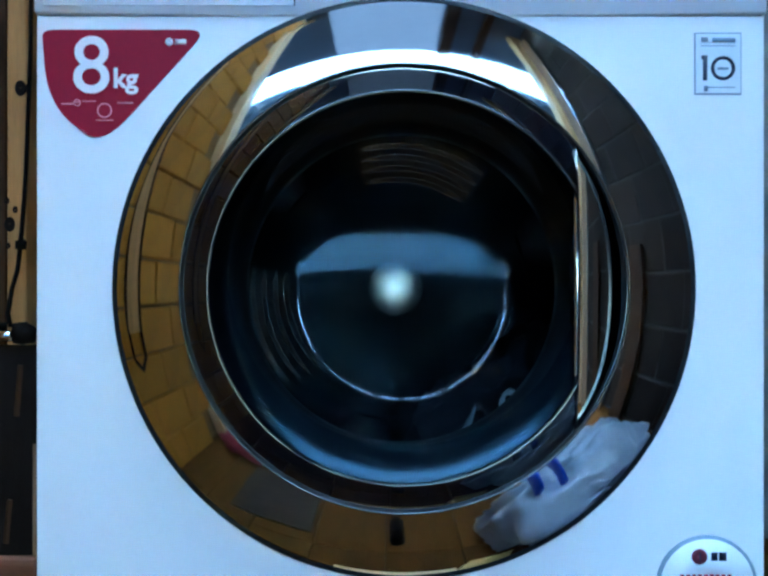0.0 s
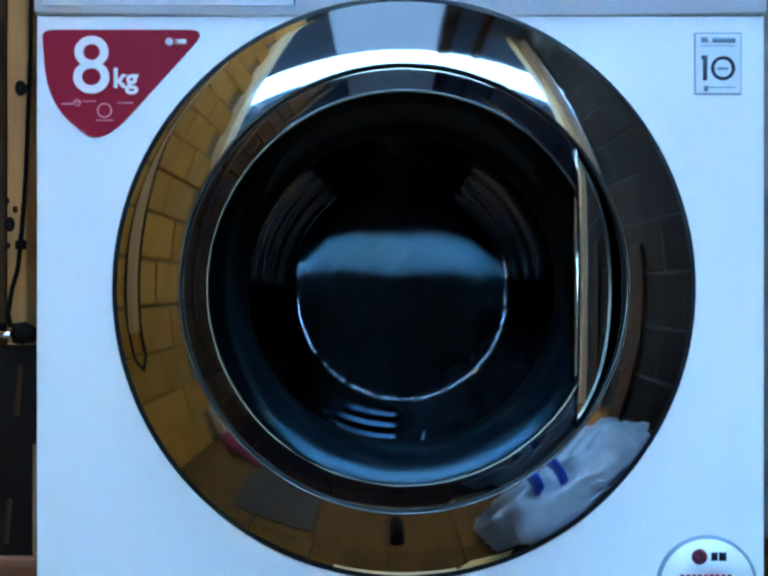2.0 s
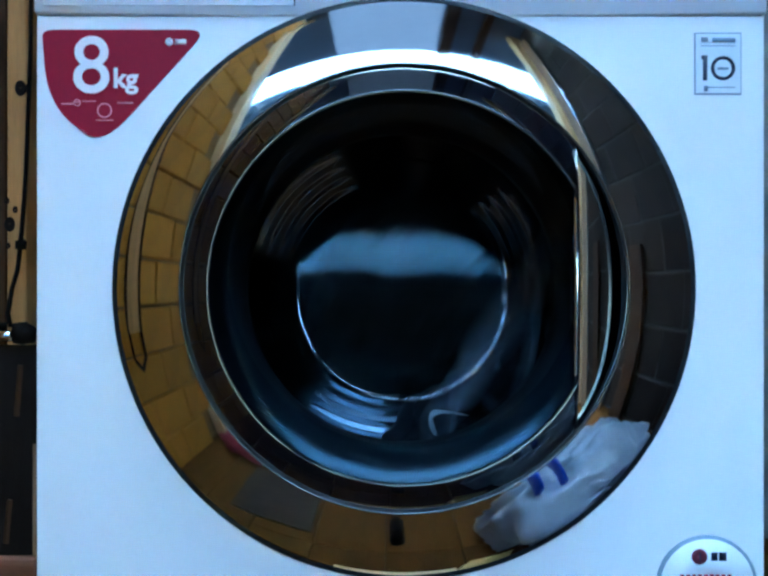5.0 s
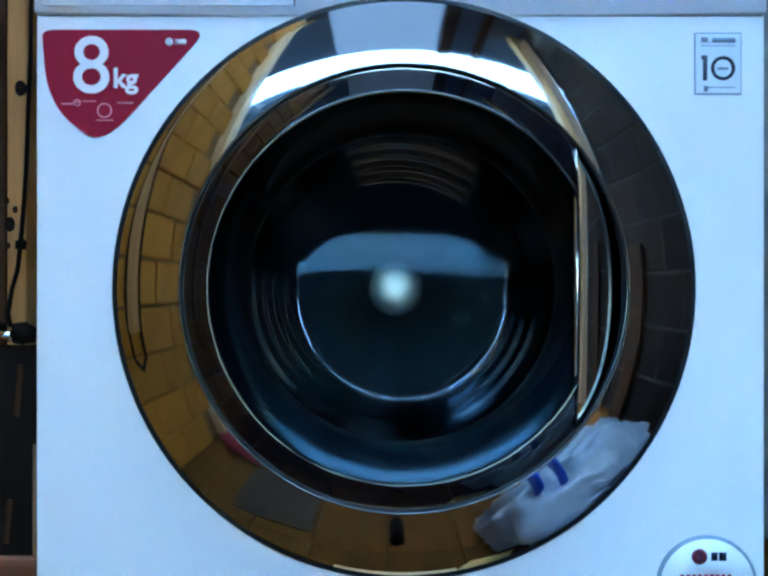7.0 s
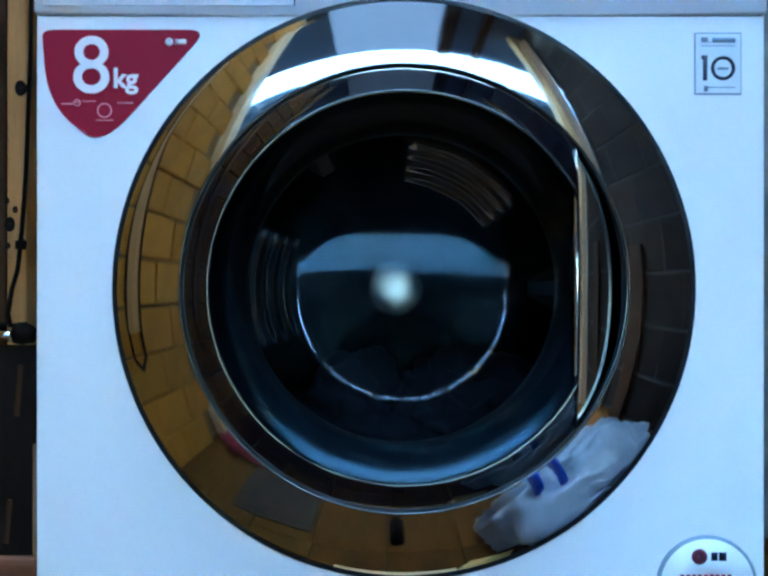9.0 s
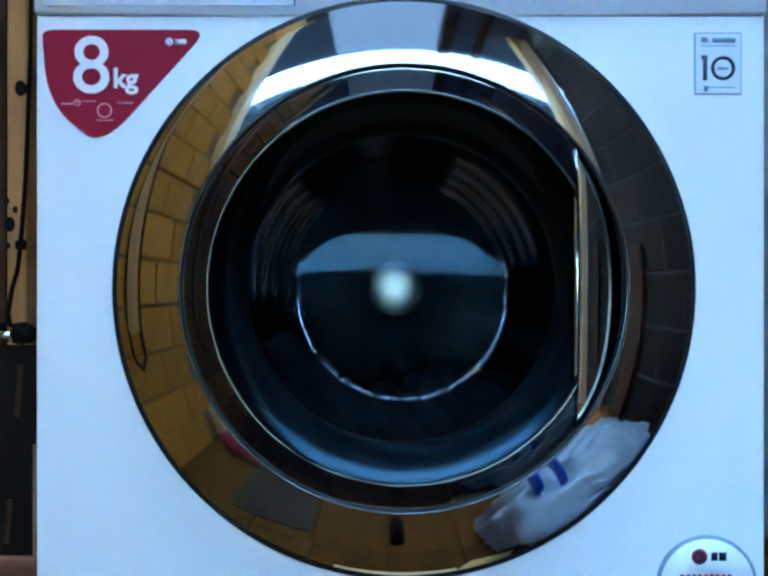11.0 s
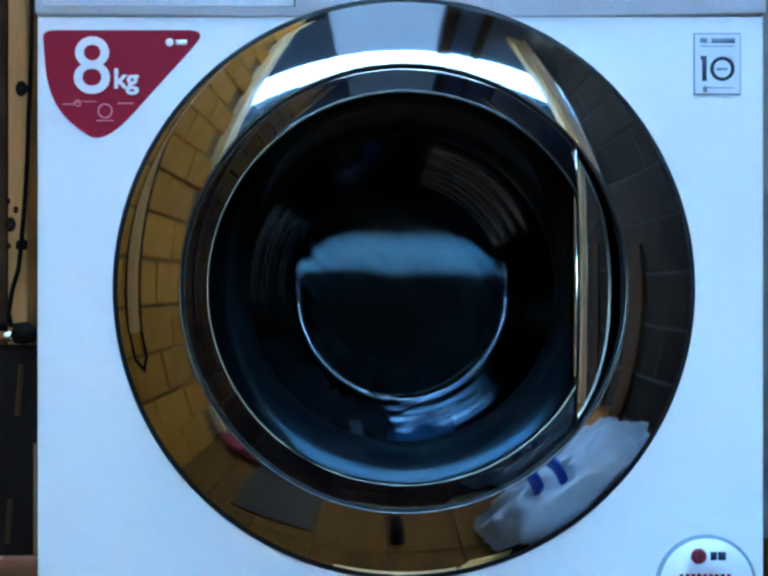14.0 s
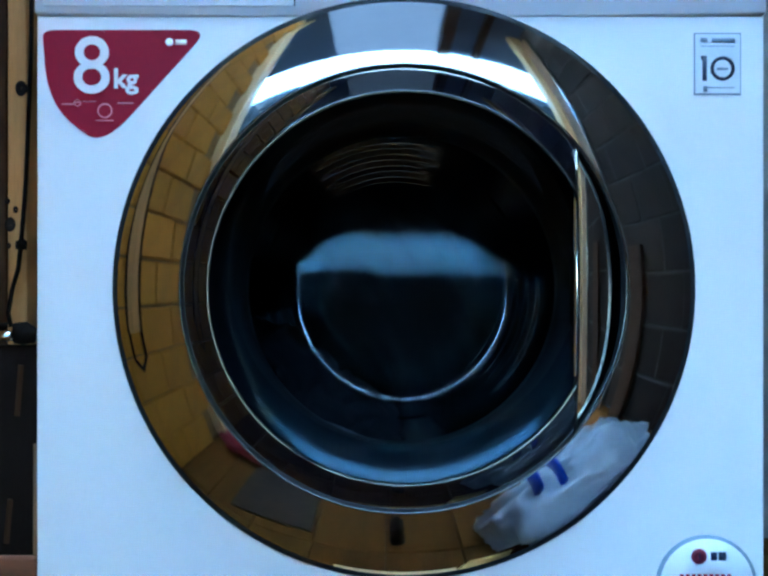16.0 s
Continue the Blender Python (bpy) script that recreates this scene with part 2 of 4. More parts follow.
structure("floor", boxed(ROOM_X0 - 0.2, ROOM_X1 + 0.2, ROOM_Y0 - 0.2, ROOM_Y1 + 0.1, -0.08, -0.012), DARK_WOOD,
          "dark gaps under brown wooden floorboards", "floor")
FLOOR = bpy.data.objects["floor"]
wall_left = structure("wall_west", boxed(ROOM_X0 - 0.15, ROOM_X0, WEST_Y0, ROOM_Y1, -0.01, ROOM_Z), WARM_LIT_JOINT,
                      "blockwork wall with dark joints, warm lamplight put into its ochre colour", "wall")
wall_right = structure("wall_east", boxed(ROOM_X1, ROOM_X1 + 0.15, ROOM_Y0, ROOM_Y1, -0.01, ROOM_Z), PALE_JOINT,
                       "dark brick wall with pale mortar joints", "wall")
structure("wall_north", boxed(ROOM_X0 - 0.15, ROOM_X1 + 0.15, ROOM_Y1, ROOM_Y1 + 0.15, -0.01, ROOM_Z), WALL_PAINT,
          "plain dull grey wall behind the machine", "wall")
HEDGE_TOP, HUB_GAP_X = 2.07, 0.0
ROOF_Y, PANE_X0, PANE_X1, PANE_Y1 = -1.92, -0.40, 0.30, 0.0
FILL_X0, FILL_X1, FILL_Y0 = -0.52, 0.80, -0.48
bm = bmesh.new()
box(bm, ROOM_X0 - 1.9, PANE_X0, ROOF_Y, FILL_Y0, ROOM_Z, ROOM_Z + 0.03)
box(bm, PANE_X1, ROOM_X1 + 1.9, ROOF_Y, FILL_Y0, ROOM_Z, ROOM_Z + 0.03)
box(bm, PANE_X0, PANE_X1, FILL_Y0 - 0.02, FILL_Y0, ROOM_Z, ROOM_Z + 0.03)
box(bm, ROOM_X0 - 0.50, FILL_X0, FILL_Y0, PANE_Y1, ROOM_Z, ROOM_Z + 0.03)
box(bm, FILL_X1, ROOM_X1 + 0.25, FILL_Y0, PANE_Y1, ROOM_Z, ROOM_Z + 0.03)
box(bm, ROOM_X0 - 0.50, ROOM_X1 + 0.25, PANE_Y1, ROOM_Y1 + 0.15, ROOM_Z, ROOM_Z + 0.03)
structure("ceiling", bm, CEILING_PAINT, "dull blue-grey lean-to roof over the brick alcove", "ceiling")
structure("window_1", boxed(PANE_X0, PANE_X1, ROOF_Y, FILL_Y0 - 0.02, ROOM_Z + 0.006, ROOM_Z + 0.012), ROOF_SHEET,
          "milky translucent roof sheet letting daylight in", "roof light")
# unseen sheet, added to brighten the machine's front from above
structure("window_fill", boxed(FILL_X0, FILL_X1, FILL_Y0, PANE_Y1, ROOM_Z + 0.006, ROOM_Z + 0.012), FILL_SHEET,
          "unseen translucent roof sheet added above the machine to light its front", "roof light")
for name, x0, x1, y1 in (("trim_west", ROOM_X0 - 0.04, ROOM_X0 + 0.056, WEST_Y0), ("trim_east", ROOM_X1 - 0.085, ROOM_X1 + 0.04, ROOM_Y0)):
    structure(name, boxed(x0, x1, y1 - 0.09, y1, 0.0, ROOM_Z, bevel=0.006), PALE_PINE, "pale timber post at the wall's open end", "post")
structure("trim_roof_far", boxed(PANE_X1 + 0.25, PANE_X1 + 0.30, ROOF_Y + 0.02, FILL_Y0, ROOM_Z - 0.05, ROOM_Z, bevel=0.004), DARK_WOOD,
          "dark rafter under the lean-to roof", "rafter")
structure("trim_roof", boxed(PANE_X1 + 0.01, PANE_X1 + 0.09, ROOF_Y + 0.02, FILL_Y0, ROOM_Z - 0.05, ROOM_Z, bevel=0.004), DARK_WOOD,
          "dark rafter under the lean-to roof", "rafter")
structure("ground", boxed(-60, 60, -120, 60, -0.2, -0.085), GARDEN, "unseen garden ground outside, coloured dark to keep the drum's ribs dark", "ground")

# clipped hedge close before the open side
rng = random.Random(4)
bm = bmesh.new()
for _ in range(30000):
    x, y = rng.uniform(-4.5, 4.5), rng.uniform(-2.6, -2.12)
    top = HEDGE_TOP + 0.05 * noise.noise(Vector((x * 1.3, 0, 3))) + 0.02 * noise.noise(Vector((x * 5.0, 1, 3)))
    z = rng.uniform(-0.08, top)
    if abs(x - HUB_GAP_X) < 0.19 and 0.35 < z < 0.75:       # a small gap, added to let low sky shine on the hub
        continue
    c, s = Vector((x, y, z)), rng.uniform(0.03, 0.06) if z < HEDGE_TOP - 0.25 else rng.uniform(0.010, 0.024)
    d = Vector((rng.gauss(0, 1), rng.gauss(0, 1), rng.gauss(0, 1))).normalized()
    e = d.orthogonal().normalized()
    f = d.cross(e)
    bm.faces.new([bm.verts.new(c + p) for p in (e * s, f * s * 0.6, -e * s, -f * s * 0.6 + d * s * 0.2)])
for k in range(9):
    top = HEDGE_TOP - 0.14 + 0.03 * math.sin(k * 2.1)
    if k != 4:
        box(bm, -4.5 + k, -3.5 + k, -2.6, -2.35, -0.1, top + 0.08)
# backing round the gap that was added to brighten the hub
for x0, x1, z0, z1 in ((-0.5, HUB_GAP_X - 0.17, -0.1, HEDGE_TOP - 0.06), (HUB_GAP_X + 0.17, 0.5, -0.1, HEDGE_TOP - 0.06), (HUB_GAP_X - 0.17, HUB_GAP_X + 0.17, -0.1, 0.37), (HUB_GAP_X - 0.17, HUB_GAP_X + 0.17, 0.73, HEDGE_TOP - 0.06)):
    box(bm, x0, x1, -2.6, -2.35, z0, z1)
tagged(part("hedge", bm, LEAF, smooth=False), "dense dark green clipped hedge outside the doorway", "hedge", kind="stuff")

# leafless shoots over the hedge
r = random.Random(21)
bm = bmesh.new()
for k in range(1400):
    x, z0, w = r.uniform(-4.5, 4.5), r.uniform(1.2, 1.7), r.uniform(0.0015, 0.004)
    y, z1, lean = r.uniform(-2.6, -2.2), z0 + r.uniform(0.2, 0.95) * (1 + 0.25 * math.sin(3 * x + 1)), r.uniform(-0.15, 0.15)
    p, q = Vector((x, y, z0)), Vector((x + lean, y + r.uniform(-0.1, 0.1), z1))
    mid = p.lerp(q, 0.5) + Vector((r.uniform(-0.03, 0.03), 0, 0))
    for a, b, wa, wb in ((p, mid, w, w * 0.8), (mid, q, w * 0.8, w * 0.3)):
        va = [bm.verts.new(a + Vector((wa * c, wa * d, 0))) for c, d in ((1, 0), (-0.5, 0.8), (-0.5, -0.8))]
        vb = [bm.verts.new(b + Vector((wb * c, wb * d, 0))) for c, d in ((1, 0), (-0.5, 0.8), (-0.5, -0.8))]
        for i in range(3):
            bm.faces.new((va[i], va[(i + 1) % 3], vb[(i + 1) % 3], vb[i]))
tagged(part("hedge_shoots", bm, LEAF, smooth=False), "thin leafless shoots standing out of the hedge", "shoots", kind="stuff")

# ---- the washing machine ----
BODY_X0, BODY_X1, BODY_H, BODY_D = fx(70), fx(1565), 0.85, 0.56
machine = empty("washing_machine", pose((BODY_X0 + BODY_X1) / 2, 0.0, 0.0),
                "white front-loading washing machine with a chrome-ringed porthole door, running", "washing machine")
OX = -(BODY_X0 + BODY_X1) / 2      # parts are in the machine's space


def mpart(name, bm, mat, parent=machine, label="", smooth=True):
    """A part whose mesh was built in room places."""
    shift = OX if parent is machine else 0.0
    bmesh.ops.translate(bm, verts=bm.verts[:], vec=(shift, 0, 0))
    return part(name, bm, mat, parent, label, smooth)


def front_panel():
    """Sheet front with a round hole for the door, bottom to seam."""
    bm = bmesh.new()
    z0, z1, hole, n = 0.06, fz(34), 0.20, 96
    inner, outer = [], []
    for i in range(n):
        a = 2 * math.pi * i / n
        c, s = math.cos(a), math.sin(a)
        inner.append(bm.verts.new((CX + hole * c, 0, CZ + hole * s)))
        k = min(((BODY_X1 - 0.003 - CX) if c > 0 else (CX - BODY_X0 - 0.003)) / max(abs(c), 1e-6),
                ((z1 - CZ) if s > 0 else (CZ - z0)) / max(abs(s), 1e-6))
        outer.append(bm.verts.new((CX + k * c, 0, CZ + k * s)))
    for i in range(n):
        j = (i + 1) % n
        bm.faces.new((inner[i], inner[j], outer[j], outer[i]))
    corners = [(BODY_X0 + 0.003, z0), (BODY_X1 - 0.003, z0), (BODY_X1 - 0.003, z1), (BODY_X0 + 0.003, z1)]
    for x, z in corners:
        near = sorted(outer, key=lambda v: (v.co.x - x) ** 2 + (v.co.z - z) ** 2)[:2]
        bm.faces.new((near[0], near[1], bm.verts.new((x, 0, z))))
    edges = [e for e in bm.edges if e.is_boundary]
    made = bmesh.ops.extrude_edge_only(bm, edges=edges)
    for v in [g for g in made["geom"] if isinstance(g, bmesh.types.BMVert)]:
        v.co.y += 0.02
    return bm


mpart("front_panel", front_panel(), ENAMEL, smooth=False)
mpart("side_panel", boxed(BODY_X0, BODY_X0 + 0.0028, 0.004, BODY_D, 0.02, BODY_H - 0.02, bevel=0.001), ENAMEL)
mpart("side_panel", boxed(BODY_X1 - 0.0028, BODY_X1, 0.004, BODY_D, 0.02, BODY_H - 0.02, bevel=0.001), ENAMEL)
mpart("back_panel", boxed(BODY_X0 + 0.003, BODY_X1 - 0.003, BODY_D - 0.004, BODY_D, 0.02, BODY_H - 0.02), ENAMEL)
mpart("top_panel", boxed(BODY_X0 - 0.002, BODY_X1 + 0.002, 0.0, BODY_D, BODY_H - 0.02, BODY_H, bevel=0.006), ENAMEL)
mpart("base_panel", boxed(BODY_X0 + 0.003, BODY_X1 - 0.003, 0.003, BODY_D - 0.005, 0.02, 0.058, bevel=0.004), ENAMEL)
for sx in (BODY_X0 + 0.05, BODY_X1 - 0.05):
    for y in (0.06, BODY_D - 0.06):
        bm = lathe([(0.001, 0.0), (0.022, 0.0), (0.022, 0.012), (0.012, 0.014), (0.012, 0.02)], 20)
        bmesh.ops.transform(bm, matrix=pose(sx, y, 0, 90, 0, 0), verts=bm.verts[:])
        mpart("foot", bm, DARK_RUBBER)


def control_panel():
    """Upper fascia: its lower edge sags a little, and it bulges forward."""
    bm = bmesh.new()
    n, rows = 40, [(0.0, 0.004), (0.0, -0.0008), (0.0012, -0.0018), (0.03, -0.0022), (0.10, -0.0022), (0.14, 0.0)]
    grid = []
    for dz, y in rows:
        line = []
        for i in range(n + 1):
            t = i / n
            x = BODY_X0 + 0.001 + (BODY_X1 - BODY_X0 - 0.002) * t
            low = fz(27) - 0.0028 * (1 - (2 * t - 1) ** 2)
            line.append(bm.verts.new((x, y, low + dz)))
        grid.append(line)
    for p, q in zip(grid, grid[1:]):
        for i in range(n):
            bm.faces.new((p[i], p[i + 1], q[i + 1], q[i]))
    return bm


mpart("control_panel", control_panel(), PANEL_PLASTIC)
drawer = mpart("detergent_drawer", boxed(fx(90), fx(601), -0.0028, 0.0, fz(14), fz(14) + 0.10, bevel=0.0004), PANEL_PLASTIC)
# a thin dark bar stands in for the shade beside the drawer
mpart("drawer_gap_shade", boxed(fx(601), fx(603), -0.0030, 0.0, fz(14), fz(14) + 0.10), DARK_RUBBER)

# capacity sticker
sticker = mpart("capacity_sticker", plate(rounded([
    (fx(86), fz(61), 0.1, 0.08), (fx(424), fz(61), 0.12, 0.12), (fx(209), fz(299), 0.27, 0.3), (fx(97), fz(215), 0.5, 0.55)]),
    -0.0005, 0.0006), RED_PRINT, label="red rounded triangular sticker with white capacity print", smooth=False)
lettering("digit", "8", 0.0665, fx(146) + OX, fz(189), -0.0009, WHITE_PRINT, sticker, bold=0.0003, wide=1.0, label="white digit eight")
lettering("lettering", "kg", 0.0225, fx(231) + OX, fz(179), -0.0009, WHITE_PRINT, sticker, bold=0.0006, wide=1.0, label="white kg lettering")


def disc(x, z, r, y, thick=0.0003, n=28, inner=0.0):
    bm = lathe([(max(inner, 0.0002), y + thick), (max(inner, 0.0002), y), (r, y), (r, y + thick)], n)
    bmesh.ops.translate(bm, verts=bm.verts[:], vec=(x, 0, z))
    return bm


mpart("emblem_dot", disc(fx(346) + OX, fz(86), 0.0032, -0.0009), WHITE_PRINT, sticker)
mpart("emblem_bar", boxed(fx(358) + OX, fx(381) + OX, -0.0009, -0.0006, fz(91), fz(81)), WHITE_PRINT, sticker)
for a, b, c, d in ((126, 150, 214, 211), (150, 165, 210, 207), (168, 196, 208, 206), (240, 272, 212, 209), (196, 232, 247, 245)):
    mpart("print_bar", boxed(fx(a) + OX, fx(b) + OX, -0.0009, -0.0006, fz(c), fz(d)), PINK_PRINT, sticker)
mpart("print_ring", disc(fx(214) + OX, fz(226), 0.0062, -0.0009, inner=0.005), PINK_PRINT, sticker)
mpart("print_ring", disc(fx(158) + OX, fz(210), 0.003, -0.0009, inner=0.002), PINK_PRINT, sticker)

# warranty label
badge = mpart("motor_label", boxed(fx(1417), fx(1513), -0.0006, 0.0, fz(194), fz(67)), GREY_PRINT, label="small silver label with the number ten", smooth=False)
mpart("label_face", boxed(fx(1419.5) + OX, fx(1511) + OX, -0.0009, -0.0006, fz(190.5), fz(69.5)), PALE_PRINT, badge, smooth=False)
mpart("digit", boxed(fx(1434) + OX, fx(1443) + OX, -0.0012, -0.0009, fz(165), fz(114)), NAVY_PRINT, badge)
mpart("digit", boxed(fx(1431) + OX, fx(1436) + OX, -0.0012, -0.0009, fz(122), fz(114)), NAVY_PRINT, badge)
mpart("digit", disc(fx(1475) + OX, fz(140), 0.0100, -0.0012, inner=0.0072), NAVY_PRINT, badge)
for a, b, c, d, ink in ((1430, 1444, 86, 77, GREY_PRINT), (1453, 1500, 87, 78, GREY_PRINT), (1430, 1500, 95, 93.5, GREY_PRINT),
                        (1464, 1486, 143, 138, GREY_PRINT), (1436, 1500, 180, 178, GREY_PRINT), (1436, 1444, 187, 176, GREY_PRINT)):
    mpart("print_bar", boxed(fx(a) + OX, fx(b) + OX, -0.0012, -0.0009, fz(c), fz(d)), ink, badge)

# round badge low down
seal = mpart("round_sticker", disc(fx(1442), fz(1195), 0.0415, -0.0006, 0.0006, 64), GREY_PRINT, label="round pale sticker with a dark rim")
mpart("sticker_face", disc(fx(1443.5) + OX, fz(1196), 0.0386, -0.0009, 0.0004, 64), PANEL_PLASTIC, seal)
mpart("emblem_dot", disc(fx(1427) + OX, fz(1136), 0.0064, -0.0012, 0.0004, 32), LOGO_RED, seal, "dark red emblem dot")
mpart("emblem_bar", boxed(fx(1427) + OX, fx(1429) + OX, -0.0015, -0.0011, fz(1144), fz(1128)), NAVY_PRINT, seal)
for a, b in ((1451, 1464), (1467, 1482)):
    mpart("emblem_bar", boxed(fx(a) + OX, fx(b) + OX, -0.0012, -0.0009, fz(1144), fz(1127)), NAVY_PRINT, seal)
for k in range(9):
    mpart("print_bar", boxed(fx(1388 + 12 * k) + OX, fx(1396 + 12 * k) + OX, -0.0012, -0.0009, fz(1185), fz(1172)), RED_PRINT, seal)

# ---- the door: origin on its axis ----
door = part("door", lathe([(0.140, 0.012), (0.2335, 0.012), (0.2388, 0.004), (0.2388, -0.002), (0.2355, -0.0035), (0.150, -0.004), (0.140, 0.012)], 160),
            DARK_RUBBER, machine, "round chrome-ringed porthole door, shut", at=pose(CX + OX, 0, CZ))


def ring_profile(r0, r1, y0, tilt0, tilt1, n):
    """A convex profile from the outer radius inwards, its slope easing from tilt0 to tilt1 degrees."""
    out, y = [(r0, y0)], y0
    for i in range(n):
        f = (i + 0.5) / n
        y -= math.tan(radians(tilt0 + (tilt1 - tilt0) * f)) * (r0 - r1) / n
        out.append((r0 + (r1 - r0) * (i + 1) / n, y))
    return out


RING = ring_profile(0.2338, 0.2270, -0.0045, 25, 18, 14) + ring_profile(0.2270, 0.1805, 0.0, 17.5, 8, 24)[1:]
k = RING[14][1]
RING = RING[:15] + [(r, y + k) for r, y in RING[15:]]
RING_Y = RING[-1][1]
part("chrome_ring", lathe(RING, 220), CHROME, door, "mirror-bright chrome ring")
CHORD = 0.1365


def chord(a):
    c = math.cos(a)
    return CHORD / c if c > 1e-6 else 9.0


RIM = [(0.1780, RING_Y + 0.012)] + ring_profile(0.1780, 0.1550, RING_Y + 0.0015, 31, 13, 12)
RIM_Y = RIM[-1][1]
RIM += [(0.1546, RIM_Y + 0.0004), (0.1540, RIM_Y + 0.003)]
part("black_rim", lathe(RIM, 220, chord), BLACK_GLOSS, door, "glossy black rim round the glass")
part("rim_bead", lathe([(0.1800, RING_Y + 0.003), (0.1797, RING_Y - 0.0008), (0.1788, RING_Y - 0.0008), (0.1784, RING_Y + 0.004)], 200), GROOVE, door, "thin bright bead")

# glass bowl: a lip that is wide below and narrow above, a deep cone and a slightly domed end that leans back at the top


def bowl_rings(profile, segs=160):
    """Rings of (radius, y, rise of the centre, squareness) round the y axis, cut straight along the grip's chord;
    squareness widens the shoulders of the upper half."""
    bm, rows = bmesh.new(), []
    for r, y, dz, square in profile:
        row = []
        for a in [2 * math.pi * i / segs for i in range(segs)]:
            c, s = math.cos(a), math.sin(a)
            q = r * (1 + square * ((abs(c) ** 3.4 + s ** 3.4) ** (-1 / 3.4) - 1)) if s > 0 else r
            row.append(bm.verts.new((min(q * c, CHORD - 0.0004), y, q * s + dz)))
        rows.append(row)
    for p, q in zip(rows, rows[1:]):
        for i in range(segs):
            j = (i + 1) % segs
            bm.faces.new((p[i], p[j], q[j], q[i]))
    return bm, rows[-1]


LIP_Y, LIP_DEEP, LIP_RISE = RIM_Y + 0.003, 0.0105, 0.0146
LIP = [(0.1540 - 0.0126 * t, LIP_Y + LIP_DEEP * (1.52 * t - 0.52 * t * t), LIP_RISE * t, 0.0) for t in [k / 12 for k in range(13)]]
CONE_R, CONE_Y, END_R, END_Y, FILLET = LIP[-1][0], LIP[-1][1], 0.094, 0.075, 0.006
WALL_A = math.atan2(CONE_R - END_R - FILLET, END_Y - FILLET - CONE_Y)
CONE, END_Z = [LIP[-1]], -0.0028
EDGE = [(END_R + FILLET * math.cos(f), END_Y - FILLET + FILLET * math.sin(f), END_Z, 1.0) for f in [WALL_A + (math.pi / 2 - WALL_A) * k / 10 for k in range(11)]]
for t in (0.12, 0.3, 0.5, 0.7, 0.9):
    CONE.append((CONE_R + (EDGE[0][0] - CONE_R) * t, CONE_Y + (EDGE[0][1] - CONE_Y) * t, LIP_RISE * (1 - t) + END_Z * t, t))
CONE.append(EDGE[0])
DOME_R = 1.3
DOME = [(END_R * k / 14, END_Y - (math.sqrt(DOME_R ** 2 - (END_R * k / 14) ** 2) - math.sqrt(DOME_R ** 2 - END_R ** 2)), END_Z, 1.0) for k in range(14, 0, -1)]


def glass_part(name, profile, mat, label, closed=False):
    """A ring of the glass, leaning back with depth, its faces towards the room."""
    bm, ring = bowl_rings(profile)
    if closed:
        c = bm.verts.new((0, profile[-1][1], profile[-1][2]))
        for i in range(len(ring)):
            bm.faces.new((ring[i], ring[(i + 1) % len(ring)], c))
    for v in bm.verts:
        w = min(1.0, max(0.0, (v.co.y - CONE_Y) / (END_Y - FILLET - CONE_Y)))
        v.co.y += 0.272 * v.co.z * w * w * (3 - 2 * w)
    if name == "glass_edge":       # upper arc is cut away so that only the lower one glints
        bmesh.ops.delete(bm, geom=[v for v in bm.verts if v.co.z > 0.025], context="VERTS")
    glass = part(name, bm, mat, door, label)
    if sum(p.normal.y * p.area for p in glass.data.polygons) > 0:
        glass.data.flip_normals()


glass_part("glass_lip", LIP, LIP_GLASS, "sloped blue-tinted glass lip")
glass_part("glass_cone", CONE, GLASS, "clear glass wall of the bowl")
glass_part("glass_edge", EDGE, EDGE_GLASS, "lower edge of the bowl's end, made extra reflective for a bright arc")
glass_part("glass_bowl", DOME, GLASS, "clear domed end of the glass bowl", True)


def grip():
    """The hollow for the fingers between the chord and the ring."""
    bm, n, k = bmesh.new(), 40, 16
    half = math.sqrt(0.1782 ** 2 - CHORD ** 2)
    grid = []
    for i in range(n + 1):
        z = half * (2 * i / n - 1)
        xo = math.sqrt(max(0.1782 ** 2 - z * z, CHORD ** 2))
        row = []
        for j in range(k + 1):
            t = j / k
            dx = (xo - CHORD) * t
            row.append(bm.verts.new((CHORD + dx, RING_Y + 0.004 + dx * 0.092 + dx * dx * 1.3 + dx ** 3 * 60 + 0.35 * z * z, z)))
        grid.append(row)
    for p, q in zip(grid, grid[1:]):
        for j in range(k):
            bm.faces.new((p[j], p[j + 1], q[j + 1], q[j]))
    return bm


part("handle_recess", grip(), CHROME, door, "hollow chrome hand grip")
bm = tube([(CHORD, RIM_Y + 0.004 + 0.006 * (abs(k) / 10) ** 2, 0.113 * k / 10) for k in range(-10, 11)], [0.0016 + 0.0012 * (1 - (k / 10) ** 2) for k in range(-10, 11)], 10)
part("handle_edge", bm, TRIM_CHROME, door, "narrow chrome edge of the grip")
part("handle_wall", boxed(CHORD - 0.001, CHORD + 0.0006, RIM_Y + 0.004, -0.004, -0.110, 0.110), BLACK_GLOSS, door)

# gasket and tub front behind the door
bm = lathe([(0.205, 0.022), (0.150, 0.030), (0.139, 0.05), (0.141, 0.075), (0.150, 0.085), (0.150, 0.098), (0.168, 0.105)], 96)
bmesh.ops.translate(bm, verts=bm.verts[:], vec=(CX, 0, CZ))
mpart("gasket", bm, GASKET, label="dark grey rubber door gasket")
bm = lathe([(0.165, 0.102), (0.262, 0.104), (0.268, 0.12), (0.268, 0.47), (0.25, 0.485), (0.02, 0.49)], 96)
